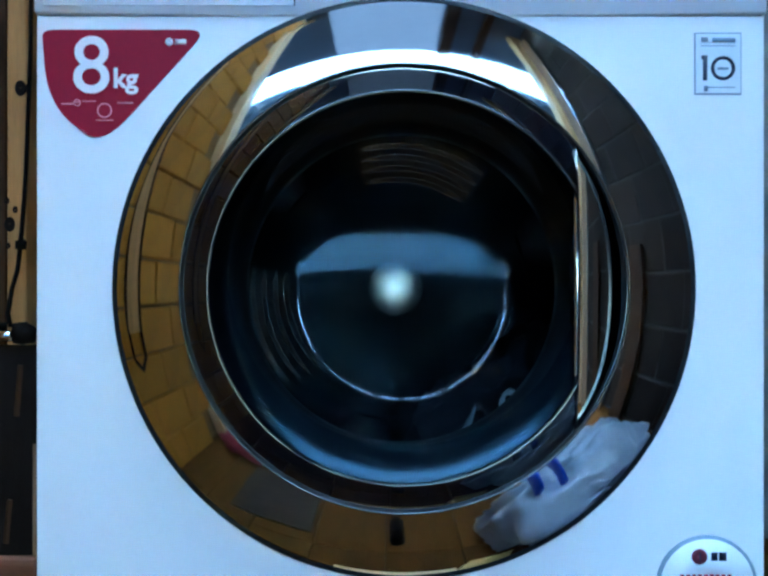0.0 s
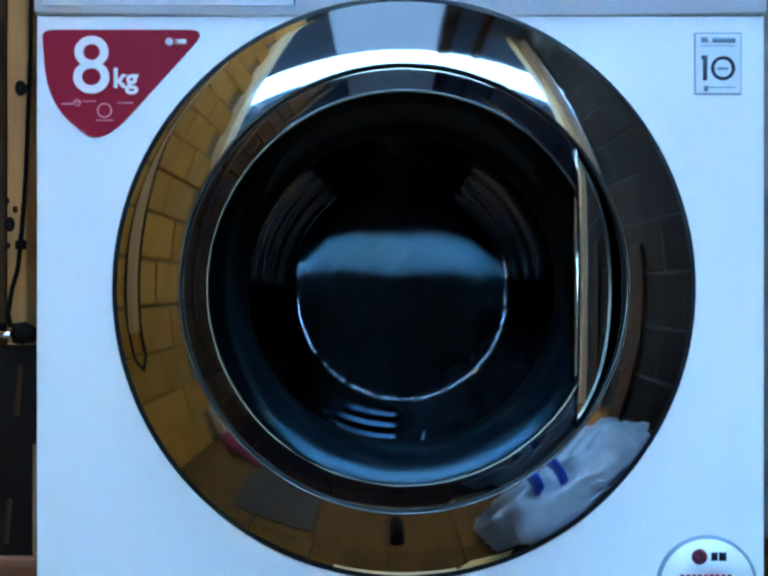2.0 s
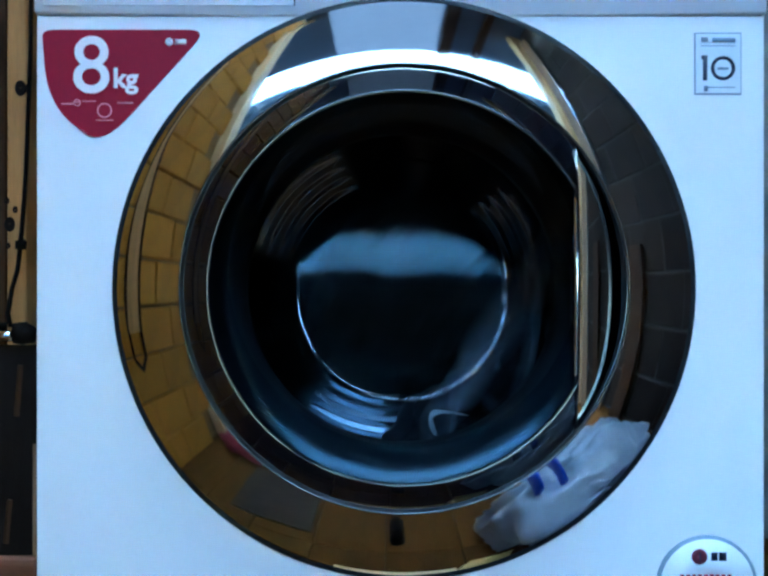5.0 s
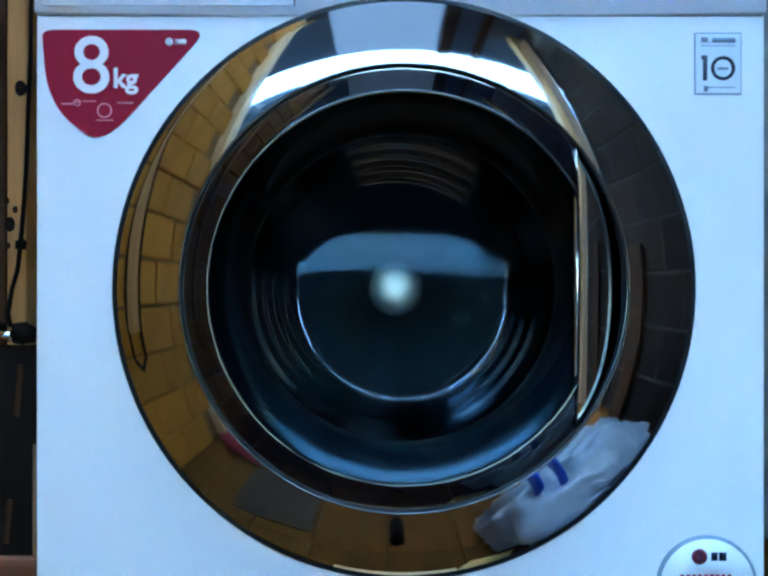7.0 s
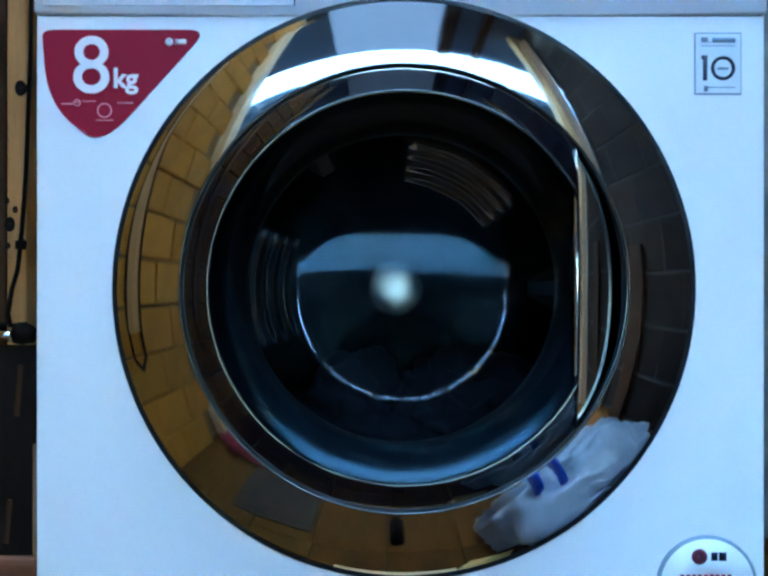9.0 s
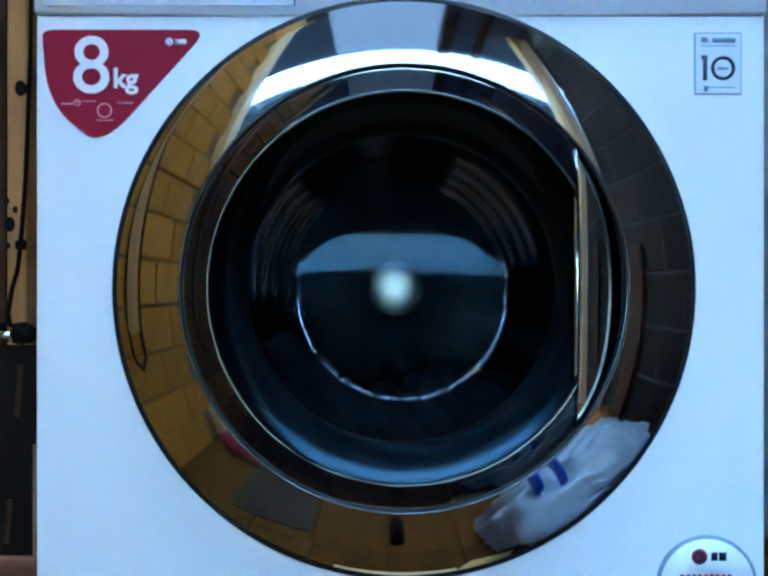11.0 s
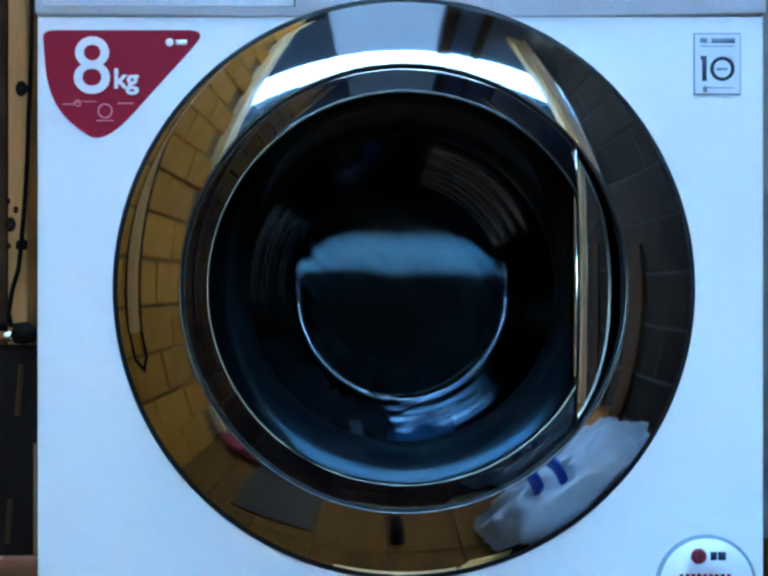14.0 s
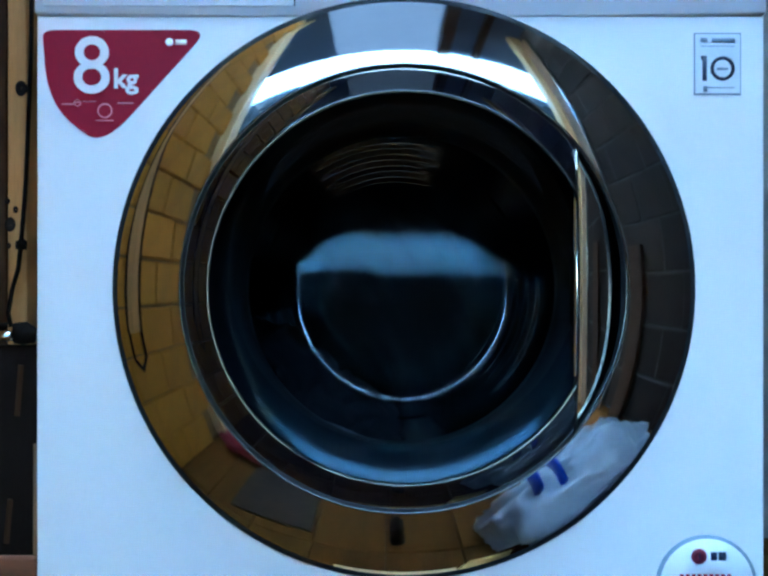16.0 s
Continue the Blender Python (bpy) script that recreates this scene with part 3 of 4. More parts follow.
bmesh.ops.translate(bm, verts=bm.verts[:], vec=(CX, 0, CZ))
mpart("tub", bm, DARK_RUBBER, label="dark plastic outer tub")

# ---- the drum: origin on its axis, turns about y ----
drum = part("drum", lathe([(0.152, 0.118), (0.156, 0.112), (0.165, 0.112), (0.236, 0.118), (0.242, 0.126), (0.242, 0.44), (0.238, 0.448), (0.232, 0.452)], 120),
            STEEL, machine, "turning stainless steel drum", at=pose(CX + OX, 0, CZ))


def drum_back():
    """Back plate with stepped concentric ribs in three sectors."""
    bm, segs, rings = bmesh.new(), 200, 230
    grid = []
    for j in range(rings + 1):
        r = 0.030 + (0.234 - 0.030) * j / rings
        row = []
        for i in range(segs):
            a = 2 * math.pi * i / segs
            s = math.cos(3 * (a + math.pi / 2))
            w = min(1.0, max(0.0, (s - 0.1) / 0.4))
            w = w * w * (3 - 2 * w)
            rib = 0.0
            for c in (0.160, 0.176, 0.192, 0.208):
                rib += max(0.0, min(1.0, (r - c + 0.0075) / 0.0075, 1 - (r - c) / 0.0075))
            y = 0.452 - 0.0034 * w * rib - 0.012 * max(0.0, 1 - (r - 0.03) / 0.13) ** 2
            row.append(bm.verts.new((r * math.cos(a), y, r * math.sin(a))))
        grid.append(row)
    for p, q in zip(grid, grid[1:]):
        for i in range(segs):
            j = (i + 1) % segs
            bm.faces.new((p[i], p[j], q[j], q[i]))
    return bm


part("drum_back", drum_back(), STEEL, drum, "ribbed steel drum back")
HUB = [(0.038, 0.447)] + [(0.038 * math.cos(k / 14 * math.pi / 2), 0.4405 - 0.0050 * math.sin(k / 14 * math.pi / 2) ** 2) for k in range(0, 14)]
bm = lathe(HUB, 64)
cap(bm, 64, 0.4355)
part("hub", bm, HUB_STEEL, drum, "brushed steel hub, coloured pale for its bright glow")
for k in range(3):
    bm = bmesh.new()
    prof = [(-0.032, 0.0), (-0.02, 0.03), (-0.008, 0.05), (0.008, 0.05), (0.02, 0.03), (0.032, 0.0)]
    a = [bm.verts.new((x, 0.135, -0.242 + z)) for x, z in prof]
    b = [bm.verts.new((x * 1.2, 0.44, -0.242 + z * 1.1)) for x, z in prof]
    for i in range(5):
        bm.faces.new((a[i], a[i + 1], b[i + 1], b[i]))
    bm.faces.new(a)
    bm.faces.new(b[::-1])
    bmesh.ops.transform(bm, matrix=Matrix.Rotation(radians(60 + 120 * k), 4, "Y"), verts=bm.verts[:])
    part("lifter", bm, LIFTER, drum, "grey plastic drum lifter", smooth=False)

# ---- laundry in the drum ----


def crumple(size, seed, folds=9.0, deep=0.28, sub=5):
    """A bundled cloth: a stretched ball broken into long folds."""
    bm = bmesh.new()
    bmesh.ops.create_icosphere(bm, subdivisions=sub, radius=1.0)
    off = Vector((seed * 3.1, seed * 1.7, seed * 0.9))
    for v in bm.verts:
        p = v.co.normalized()
        q = Vector((p.x * folds, p.y * folds * 0.6, p.z * folds * 0.28)) * 0.5 + off
        ridge = 1 - abs(noise.noise(q + noise.noise_vector(q * 0.6) * 0.8)) * 2.2
        lump = noise.noise(p * 1.6 + off)
        k = 1 + deep * (ridge - 0.5) + 0.35 * lump
        v.co = Vector((p.x * size[0] * k, p.y * size[1] * k, p.z * size[2] * k))
    return bm


def strips(seed, count, length, spread, width, curl=0.02):
    """Loose pleats of wet cloth: flat ribbons of uneven length that waver and taper at both ends."""
    r = random.Random(seed)
    bm = bmesh.new()
    for i in range(count):
        u = (i + r.uniform(0.1, 0.9)) / count * 2 - 1
        n, top, long = 16, r.uniform(-0.02, 0.09), length * r.uniform(0.45, 1.05)
        sway, bend, beat, turn = r.uniform(-0.05, 0.03), r.uniform(-1, 1) * curl, r.uniform(2.5, 7.0), r.uniform(0, 6.28)
        w = width * r.uniform(0.5, 1.3)
        pts = [(u * spread * (0.6 + 0.6 * t) + bend * math.sin(t * beat + turn) + sway * t, 0.014 * math.sin(2.2 * t + i) + 0.01 * u,
                top - long * t + 0.5 * curl * math.sin(t * beat * 0.7)) for t in [k / n for k in range(n + 1)]]
        join(bm, tube(pts, [w * (0.08 + math.sin(math.pi * k / n) ** 0.8 * (1 + 0.3 * math.sin(k * 1.3 + i))) for k in range(n + 1)], 8, 0.3))
    return bm


def laundry(name, bm, mat, label):
    ob = part(name, bm, mat)
    return tagged(ob, label, "laundry", "laundry in the drum")


dark_one = laundry("dark_garment", crumple((0.095, 0.075, 0.085), 1), DARK_CLOTH, "dark navy garment bundled wet in the drum")
dark_two = laundry("dark_garment", crumple((0.085, 0.07, 0.09), 2), DARK_CLOTH, "dark navy garment bundled wet in the drum")
dark_three = laundry("dark_garment", crumple((0.09, 0.065, 0.08), 7), DARK_CLOTH, "dark navy garment bundled wet in the drum")
dark_pile = laundry("dark_garment", crumple((0.13, 0.085, 0.07), 3), DARK_CLOTH, "heavy dark garment lying low in the drum")
pale_one = laundry("pale_garment", join(crumple((0.035, 0.018, 0.025), 4, 16, 0.5), strips(5, 9, 0.27, 0.13, 0.0066)), PALE_CLOTH,
                   "pale grey garment with trailing straps tumbling in the drum")
blue_one = laundry("blue_garment", crumple((0.04, 0.035, 0.045), 6), BLUE_CLOTH, "small blue garment bundled in the drum")
white_one = laundry("white_garment", strips(8, 4, 0.13, 0.05, 0.0042, 0.035), WHITE_CLOTH, "small white straps loose in the drum")

# ---- beside the machine: timber, cable and tap ----


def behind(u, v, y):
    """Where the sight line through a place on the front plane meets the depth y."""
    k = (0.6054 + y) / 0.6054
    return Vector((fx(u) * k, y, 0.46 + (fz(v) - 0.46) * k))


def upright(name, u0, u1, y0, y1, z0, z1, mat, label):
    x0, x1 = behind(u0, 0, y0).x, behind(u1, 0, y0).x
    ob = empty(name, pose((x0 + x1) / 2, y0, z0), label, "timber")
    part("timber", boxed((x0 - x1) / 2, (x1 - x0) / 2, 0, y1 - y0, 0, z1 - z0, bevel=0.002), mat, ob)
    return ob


post = upright("timber_upright", 14, 53, 0.03, 0.09, 0.0, ROOM_Z, PINE, "rough pine upright with knots and dark screw holes")
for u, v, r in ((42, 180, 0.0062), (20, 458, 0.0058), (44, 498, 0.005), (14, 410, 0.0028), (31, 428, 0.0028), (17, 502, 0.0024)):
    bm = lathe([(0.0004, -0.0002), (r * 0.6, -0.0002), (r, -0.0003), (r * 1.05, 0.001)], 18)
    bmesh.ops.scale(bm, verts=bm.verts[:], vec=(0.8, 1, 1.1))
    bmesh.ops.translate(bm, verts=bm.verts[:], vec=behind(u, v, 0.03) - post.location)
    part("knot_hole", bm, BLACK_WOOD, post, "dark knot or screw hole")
upright("timber_upright", 55, 69, 0.055, 0.10, 0.0, ROOM_Z, BROWN_BOARD, "narrow brown upright close against the machine")
upright("timber_upright", -60, 12, 0.07, 0.10, 0.0, ROOM_Z, DARK_WOOD, "wide dark-stained upright behind the pine one")
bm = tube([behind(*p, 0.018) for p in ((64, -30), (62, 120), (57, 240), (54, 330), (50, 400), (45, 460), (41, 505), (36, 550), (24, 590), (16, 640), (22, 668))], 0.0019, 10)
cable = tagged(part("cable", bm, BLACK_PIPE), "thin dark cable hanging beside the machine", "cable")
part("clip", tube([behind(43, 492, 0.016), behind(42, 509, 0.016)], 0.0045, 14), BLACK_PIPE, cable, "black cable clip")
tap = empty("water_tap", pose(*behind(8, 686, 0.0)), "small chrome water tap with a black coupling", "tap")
part("spout", tube([(-0.03, 0.0, 0.0), (0.004, 0.0, 0.0), (0.008, 0.0, -0.001)], [0.0042, 0.0046, 0.003], 14), STEEL_BRIGHT, tap, "bright chrome spout")
part("coupling", tube([(0.006, 0.004, 0.002), (0.014, 0.006, 0.002), (0.023, 0.008, -0.001)], [0.0085, 0.0098, 0.006], 14), BLACK_PIPE, tap, "black hose coupling")
part("valve_body", tube([(-0.022, 0.0, 0.016), (-0.022, 0.0, -0.012)], [0.009, 0.008], 14), STEEL_BRIGHT, tap)
part("wall_pipe", tube([(-0.022, 0.0, 0.003), (-0.022, 0.03, 0.003), (-0.022, 0.09, 0.003)], 0.006, 12), BLACK_PIPE, tap)
chest = empty("wooden_chest", pose(-0.415, 0.0, 0.0), "low brown wooden chest beside the machine", "chest")
part("body", boxed(-0.105, 0.125, 0.016, 0.27, 0.0, 0.215, bevel=0.004), RED_WOOD, chest)
part("lid", boxed(-0.108, 0.1255, 0.008, 0.272, 0.215, 0.236, bevel=0.003), RED_WOOD, chest, "flat reddish-brown lid")
crate = empty("wooden_crate", pose(-0.415, 0.0, 0.236), "dark open wooden crate standing on the chest", "crate")
part("side", boxed(-0.10, 0.125, 0.012, 0.022, 0.0, 0.176, bevel=0.002), BLACK_WOOD, crate)
part("side", boxed(-0.10, 0.125, 0.018 + 0.24, 0.27, 0.0, 0.176, bevel=0.002), BLACK_WOOD, crate)
part("end", boxed(-0.10, -0.088, 0.022, 0.258, 0.0, 0.176, bevel=0.002), BLACK_WOOD, crate)
part("end", boxed(0.113, 0.125, 0.022, 0.258, 0.0, 0.176, bevel=0.002), BLACK_WOOD, crate)
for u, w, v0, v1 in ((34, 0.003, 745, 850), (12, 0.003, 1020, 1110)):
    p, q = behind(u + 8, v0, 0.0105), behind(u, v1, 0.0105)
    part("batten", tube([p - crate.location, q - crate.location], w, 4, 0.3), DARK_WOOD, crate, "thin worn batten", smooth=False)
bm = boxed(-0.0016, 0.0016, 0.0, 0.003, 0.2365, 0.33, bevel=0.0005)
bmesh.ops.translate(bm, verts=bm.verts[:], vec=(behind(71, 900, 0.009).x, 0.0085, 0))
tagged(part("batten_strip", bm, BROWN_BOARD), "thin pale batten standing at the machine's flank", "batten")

# boards and pipes on the side walls
wall_board = empty("wall_board", pose(ROOM_X0 + 0.016, -0.265, 0.37), "brown wooden board fixed upright on the blockwork", "board")
part("board", boxed(0.0, 0.018, -0.028, 0.028, 0.0, 0.8, bevel=0.003), PINE, wall_board)
for s in (-1, 1):
    part("edge_strip", boxed(0.0, 0.021, s * 0.033 - 0.004, s * 0.033 + 0.004, 0.0, 0.8), DARK_WOOD, wall_board, "dark edge strip")
part("hook", tube([(0.02, -0.03, 0.0), (0.03, -0.03, -0.05), (0.035, 0.0, -0.075), (0.03, 0.03, -0.05), (0.02, 0.03, 0.0)], 0.006, 10), BLACK_PIPE, wall_board, "dark hook")
east_board = empty("wall_board", pose(ROOM_X1 - 0.02, -1.115, 0.0), "brown wooden lining board with a thin metal edge", "board")
part("board", boxed(-0.012, 0.018, -0.08, 0.07, 0.0, 2.0, bevel=0.003), BROWN_BOARD, east_board)
part("edge_strip", boxed(-0.016, 0.018, 0.072, 0.080, 0.0, 2.0, bevel=0.001), STEEL_BRIGHT, east_board, "thin metal edge strip")
tagged(part("plank", boxed(ROOM_X1 - 0.05, ROOM_X1 - 0.02, -0.86, -0.72, 0.0, 0.60, bevel=0.004), DARK_WOOD), "dark plank standing against the brick wall", "plank")
tagged(part("hose", tube([(ROOM_X1 - 0.03, -0.14, z) for z in (0.0, 0.3, 0.6, 0.95)], 0.011, 12), RED_CLOTH), "dark red hose upright on the brick wall", "hose")

# ---- on the floor in front ----
tripod = empty("tripod", pose(0.005, -0.615, 0.0), "small silver tripod with black rubber feet", "tripod")
part("head", tube([(0, 0, 0.385), (0, 0, 0.40), (0, 0, 0.432)], [0.016, 0.02, 0.018], 16), BLACK_PIPE, tripod, "black tripod head")
part("plate", boxed(-0.025, 0.025, -0.02, 0.02, 0.432, 0.438, bevel=0.001), BLACK_PIPE, tripod)
for x, y in ((0.008, 0.345), (-0.26, -0.22), (0.26, -0.22)):
    foot, top = Vector((x, y, 0.012)), Vector((x * 0.05, y * 0.05, 0.39))
    leg = part("leg", tube([top, top.lerp(foot, 0.5), top.lerp(foot, 0.93)], [0.010, 0.009, 0.007], 12), STEEL_BRIGHT, tripod, "silver leg")
    part("rubber_foot", tube([top.lerp(foot, 0.86), top.lerp(foot, 0.94), foot, foot - Vector((0, 0, 0.011))], [0.011, 0.013, 0.014, 0.013], 12), BLACK_PIPE, leg, "black rubber foot")

bag = empty("plastic_bag", pose(0.345, -0.205, 0.0), "crumpled white plastic bag with blue and red print", "bag")
bm = crumple((0.20, 0.16, 0.14), 11, 8, 0.12)
for v in bm.verts:
    v.co.z = max(v.co.z + 0.10, 0.001)
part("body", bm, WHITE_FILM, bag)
for dx, w in ((-0.125, 0.022), (-0.085, 0.016)):
    pts = []
    for k in range(5):
        a = radians(75 + 12 * k)
        pts.append((dx - 0.045 + 0.004 * k, -0.132 * math.cos(a) - 0.012, 0.10 + 0.125 * math.sin(a)))
    part("blue_print", tube(pts, w, 8, 0.25), BLUE_INK, bag, "blue printed stripe")
part("red_print", tube([(-0.13, -0.095, 0.10), (-0.115, -0.105, 0.085), (-0.12, -0.1, 0.07)], 0.017, 8, 0.4), RED_INK, bag, "small red printed mark")

bm = boxed(-0.34, -0.15, -0.60, -0.27, -0.001, 0.006, bevel=0.002)
tagged(part("floor_mat", bm, MAT_GREY), "worn grey-brown floor mat in front of the machine", "mat")
bm = crumple((0.08, 0.06, 0.04), 15, 9, 0.3, 4)
for v in bm.verts:
    v.co = Vector((v.co.x - 0.39, v.co.y - 0.66, max(v.co.z + 0.04, 0.0005)))
tagged(part("red_cloth", bm, RED_CLOTH), "crumpled dark red cloth lying on the floorboards", "cloth")
carton = empty("yellow_carton", pose(0.15, -0.085, 0.0, 0, 0, 14), "small open yellow cardboard carton on the floor", "carton")
part("body", boxed(-0.04, 0.04, -0.025, 0.025, 0.001, 0.035, bevel=0.002), CARD, carton)
for s in (-1, 1):
    bm = boxed(-0.038, 0.038, 0.0, 0.02, 0.0, 0.002)
    bmesh.ops.transform(bm, matrix=pose(0, s * 0.025, 0.035, 30 if s > 0 else 150, 0, 0), verts=bm.verts[:])
    part("flap", bm, CARD, carton, smooth=False)
tagged(part("timber_offcut", boxed(-0.09, 0.105, -0.105, -0.05, 0.0005, 0.02, bevel=0.002), PALE_PINE), "pale timber offcut lying before the machine", "offcut")

# ---- floorboards and bricks ----


def shared(name, data, parent, at):
    ob = new(name, data)
    ob.parent = parent
    ob.matrix_basis = at
    return ob


board_len = ROOM_Y1 - ROOM_Y0 + 0.1
board = mesh_of(boxed(-0.0655, 0.0655, 0, board_len / 2 - 0.003, -0.014, 0.0, bevel=0.002), "floorboard", FLOOR_WOOD, False)
for k in range(12):
    for j in range(2):
        shared("floorboard", board, FLOOR, pose(ROOM_X0 - 0.06 + 0.134 * k, ROOM_Y0 - 0.05 + j * board_len / 2 - (0.0 if k % 2 else 0.0), 0))


def brickwork(wall, x, out, length, height, mat, y_end, y_stop, proud):
    """Blocks laid in stretcher bond, proud of the recessed joints; face towards out (+1 or -1 in x)."""
    r = random.Random(7)
    datas = []
    for k in range(4):
        bm = boxed(-0.012, 0.012, -length / 2 + 0.0045, length / 2 - 0.0045, -height / 2 + 0.0045, height / 2 - 0.0045, bevel=0.004)
        for v in bm.verts:
            v.co += Vector((r.uniform(-1, 1) * 0.001, r.uniform(-1, 1) * 0.002, r.uniform(-1, 1) * 0.002))
        datas.append(mesh_of(bm, "brick", mat, False))
    rows = int((ROOM_Z - 0.09) / height)
    for i in range(rows):
        n = 0
        y = y_end - (length / 2 if i % 2 else 0.0) - length / 2
        while y - length / 2 > y_stop - 0.085 and n < 300:
            shared("brick", datas[r.randrange(4)], wall, pose(x + out * (proud + r.uniform(-0.0015, 0.0015)), y, (i + 0.5) * height))
            y -= length
            n += 1


brickwork(wall_left, ROOM_X0, 1, 0.23, 0.105, WARM_LIT_BLOCK, ROOM_Y1 - 0.02, WEST_Y0, 0.006)
brickwork(wall_right, ROOM_X1, -1, 0.36, 0.17, DARK_BRICK, ROOM_Y1 - 0.02, ROOM_Y0, -0.0075)

# ---- what moves ----


SPIN = [(6.2, 1520), (6.3, 1556), (6.4, 1588), (6.5, 1623), (6.6, 1663), (6.7, 1706), (6.8, 1756), (6.9, 1803), (7.0, 1851), (7.1, 1888), (7.2, 1932),
        (7.3, 1986), (7.4, 2042), (7.5, 2090), (7.6, 2121), (7.7, 2143), (7.8, 2161), (7.9, 2182), (8.0, 2190)]


def drum_angle(t):
    """Degrees turned against the clock: tumbling, a short faster spin, a stop, then tumbling the other way."""
    if t <= 6.2:
        return 195 + 276 * (t - 1.40)
    if t <= 8.0:
        for (t0, a0), (t1, a1) in zip(SPIN, SPIN[1:]):
            if t <= t1 + 1e-6:
                return a0 + (a1 - a0) * (t - t0) / (t1 - t0)
    if t < 10.236:
        return 2190.0
    if t < 10.736:
        return 2190.0 - 276 * (t - 10.236) ** 2
    return 2190.0 - 69.0 - 276 * (t - 10.736)


def tumble(falls, rest, depth, tilt, swing=1.0, lean=0.0, lie=0.0):
    """Rows for a piece that is carried up one side, drops across the middle at each time in falls and lands low down.
    falls: (seconds, side, x and z by which the middle of the drop is off the axis); rest: x, z where it lies in the stop."""
    keys = {0.0: (0.12, -0.215, 0.0)}
    for t, side, dx, dz in falls:
        for dt, x, z, turn in ((-0.31, 0.12, -0.235, 30), (-0.21, 0.215, -0.02, 75), (-0.11, 0.11, 0.105, 120), (0.0, 0.0, 0.0, 150),
                               (0.09, -0.05, -0.11, 175), (0.16, -0.05, -0.19, 190), (0.28, 0.03, -0.23, 215)):
            f = max(0.0, 1 - abs(dt) / 0.2)
            keys[round(t + dt, 3)] = (side * x + dx * f, z + dz * f, side * turn * swing)
    for t in (6.95, 7.6):       # pressed to the drum's wall while it spins
        if not any(abs(t - q) < 0.1 for q in keys):
            keys[t] = (0.05, -0.30, 0.0)
    for t in (8.0, 8.4, 10.3):
        if not any(abs(t - q) < 0.1 for q in keys):
            keys[t] = (rest[0], rest[1], 0.0)
    keys = {t: k for t, k in keys.items() if 0.0 <= t <= 16.0}
    if 16.0 not in keys:
        keys[16.0] = (-0.12, -0.215, 0.0)
    out, last, total = [], None, 0.0
    for t in sorted(keys):
        x, z, turn = keys[t]
        if last is not None:
            step = (turn - last + 180) % 360 - 180
            total += max(-80, min(80, step))
        last = turn
        side = 1 if t < 8.0 else -1
        if lie and 7.9 < t < 10.4:
            out.append((t, pose(CX + x, depth, CZ + z, lie, 0, 0)))
        else:
            out.append((t, pose(CX + x, 0.19 if z < -0.29 else depth, CZ + z, 0, tilt + side * lean - total * 0.8, 0)))
    return out


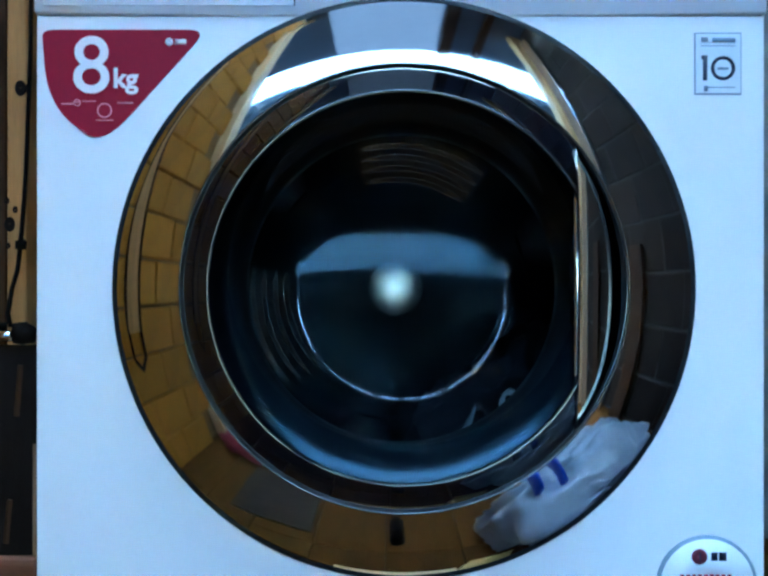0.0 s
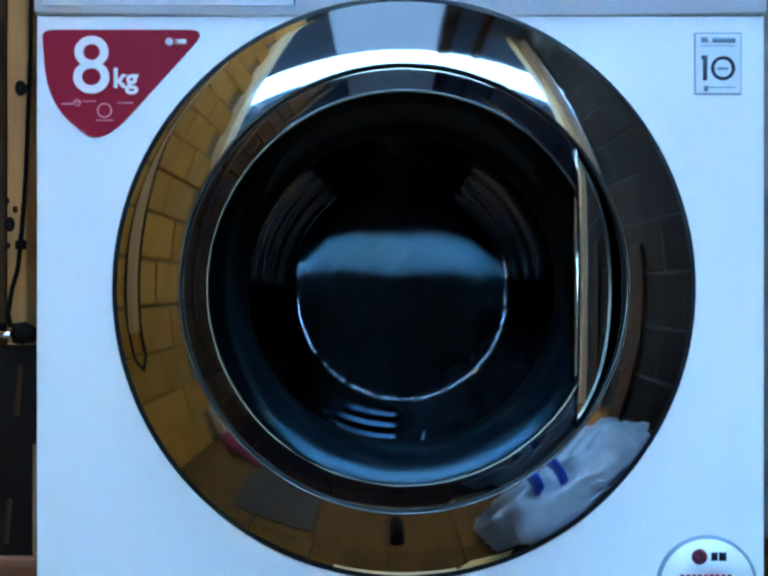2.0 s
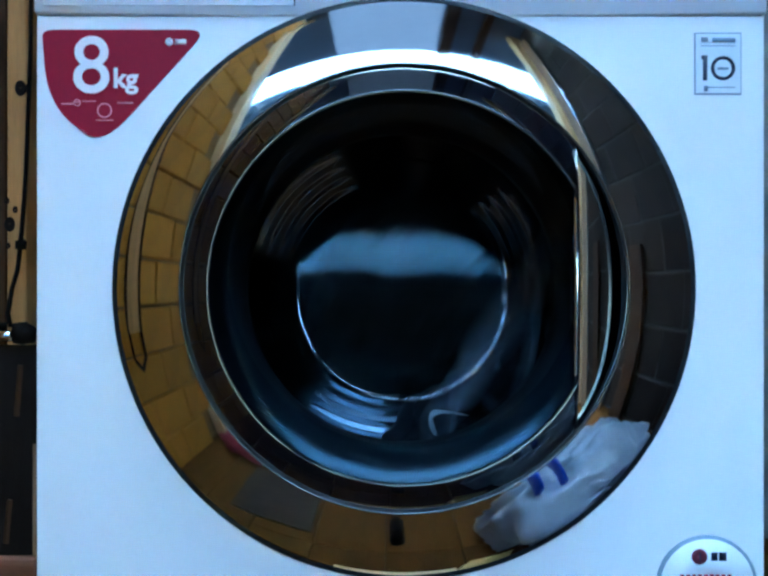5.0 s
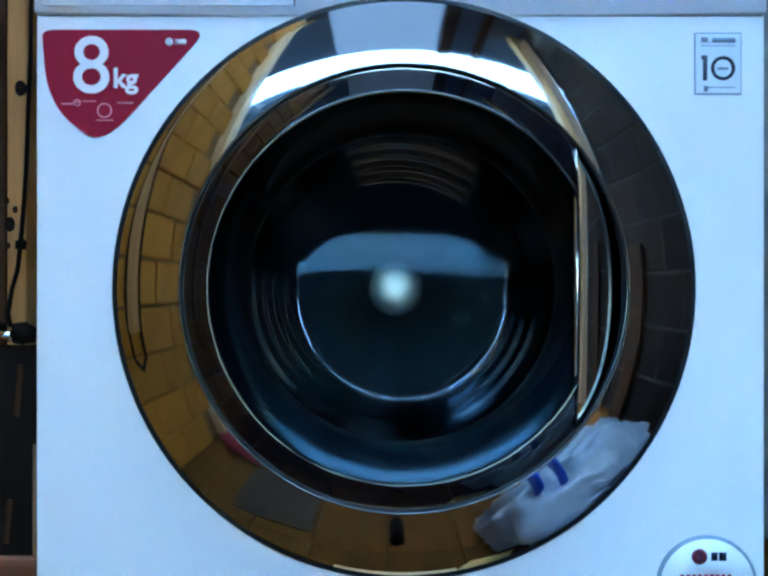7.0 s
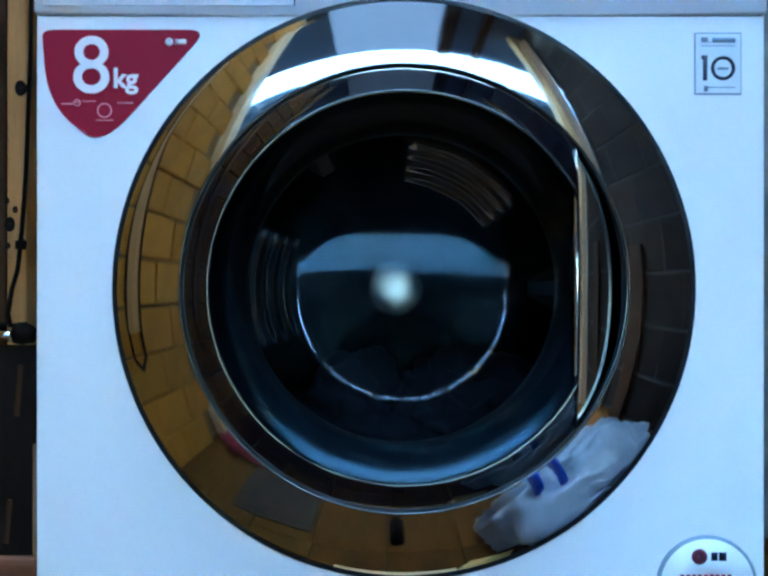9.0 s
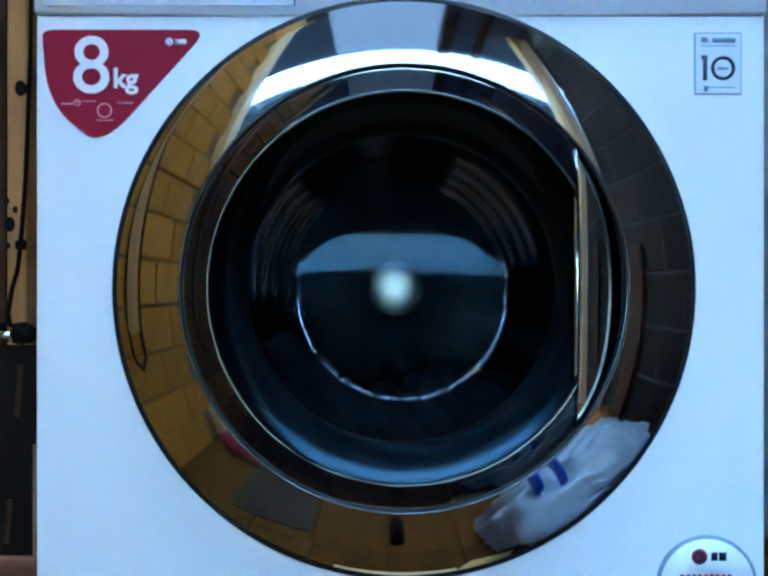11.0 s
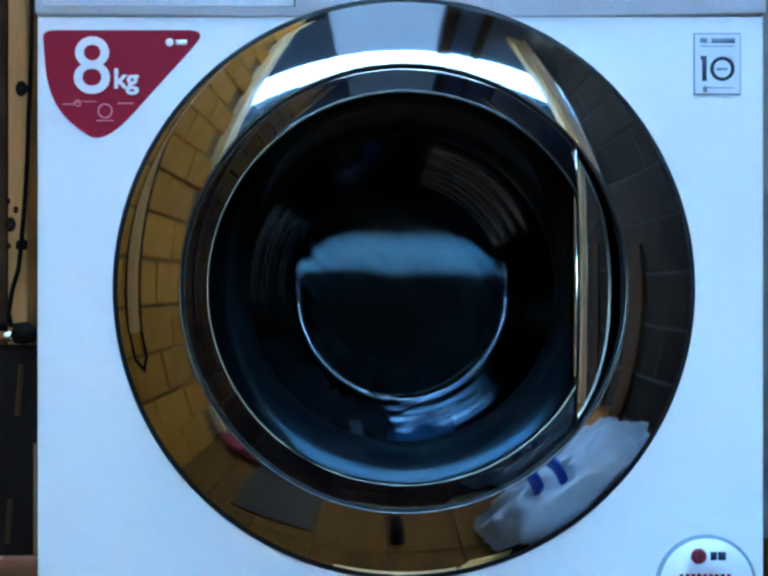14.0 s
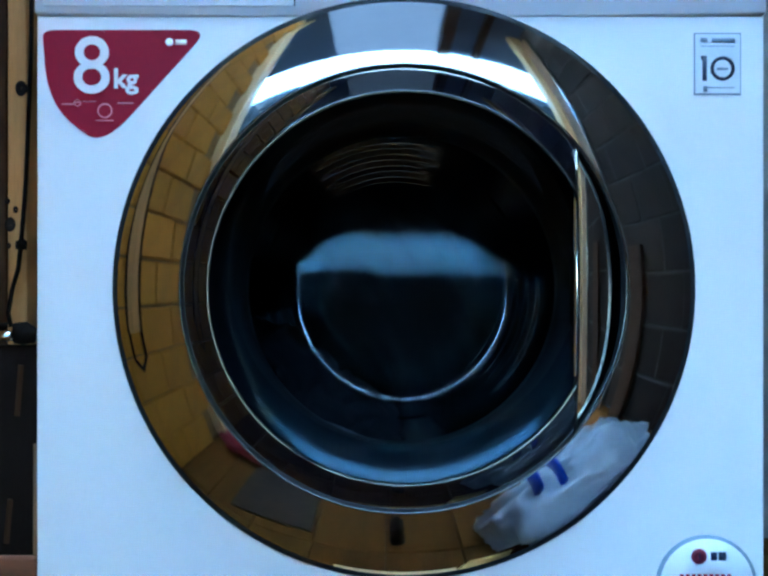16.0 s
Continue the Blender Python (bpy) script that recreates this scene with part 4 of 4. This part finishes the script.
def motions():
    walk(drum, [(k * 0.1, pose(CX + OX, 0, CZ, 0, -drum_angle(k * 0.1), 0)) for k in range(161)])
    L, R = -1, 1
    walk(pale_one, tumble([(0.40, R, 0.06, 0.0), (1.47, R, 0.09, -0.02), (2.5, R, 0.02, 0.02), (3.3, R, -0.01, 0.02), (4.22, R, 0.01, 0.0),
                           (5.2, R, 0, 0), (6.56, R, -0.01, 0.0), (12.02, L, 0.03, 0.03), (12.8, L, 0, 0.02), (13.7, L, 0.03, -0.03),
                           (14.75, L, 0.02, -0.04), (15.66, L, -0.06, 0.0)], (0.07, -0.205), 0.22, 0, 0.1, 24, 78))
    walk(dark_one, tumble([(0.2, R, 0, 0), (1.02, R, 0, 0), (2.0, R, 0, 0), (2.85, R, 0, 0), (3.52, R, 0, 0), (4.6, R, 0, 0), (5.5, R, 0, 0),
                           (7.85, R, 0, 0), (11.35, L, 0, 0), (12.02, L, 0, 0), (12.65, L, 0, 0), (13.45, L, 0, 0), (14.25, L, 0, 0), (15.0, L, 0, 0), (16.0, L, 0, 0)],
                          (-0.06, -0.19), 0.33, 20))
    walk(dark_two, tumble([(0.72, R, 0, 0), (1.5, R, 0, 0), (2.5, R, 0, 0), (3.3, R, 0, 0), (5.0, R, 0, 0), (6.55, R, 0, 0), (12.3, L, 0, 0), (13.0, L, 0, 0),
                           (14.0, L, 0, 0), (14.85, L, 0, 0), (15.45, L, 0, 0)], (0.09, -0.175), 0.34, -30))
    walk(dark_three, tumble([(0.38, R, 0, 0), (1.1, R, 0, 0), (1.95, R, 0, 0), (2.62, R, 0, 0), (3.72, R, 0, 0), (5.3, R, 0, 0), (11.95, L, 0, 0), (12.52, L, 0, 0),
                             (13.35, L, 0, 0), (14.36, L, 0, 0), (15.15, L, 0, 0), (15.78, L, 0, 0)], (0.0, -0.2), 0.36, 60))
    walk(blue_one, tumble([(0.42, R, 0.09, -0.01), (3.12, R, 0.08, 0.0), (5.7, R, 0, 0), (11.68, L, -0.07, 0.0), (12.72, L, 0.0, -0.02), (13.85, L, -0.09, -0.04)],
                          (0.10, -0.22), 0.25, 0))
    walk(white_one, tumble([(0.62, R, 0.08, -0.09), (1.4, R, 0.06, -0.04), (2.3, R, 0.02, 0.02), (4.05, R, 0.08, 0.02), (6.4, R, 0.06, 0.0), (11.85, L, -0.04, 0.03),
                            (13.5, L, -0.07, -0.03), (14.45, L, -0.08, -0.01), (15.45, L, -0.09, 0.0)], (-0.06, -0.21), 0.24, 0, 0.2, 45, 78))
    sway = []
    for k in range(33):
        t = k * 0.5
        side = 1 if t < 7.6 else (0 if t < 10.6 else -1)
        pressed = 6.6 < t < 7.8
        deep = 0.20 if pressed or not side else 0.32
        low = 0.31 if pressed else (0.16 if side else 0.235)
        sway.append((t, pose(CX + side * (0.13 + 0.012 * math.sin(5 * t)), deep, CZ - low + abs(side) * 0.01 * math.sin(4 * t), 0, -side * (42 + 6 * math.sin(5 * t)), 0)))
    walk(dark_pile, sway)


motions()
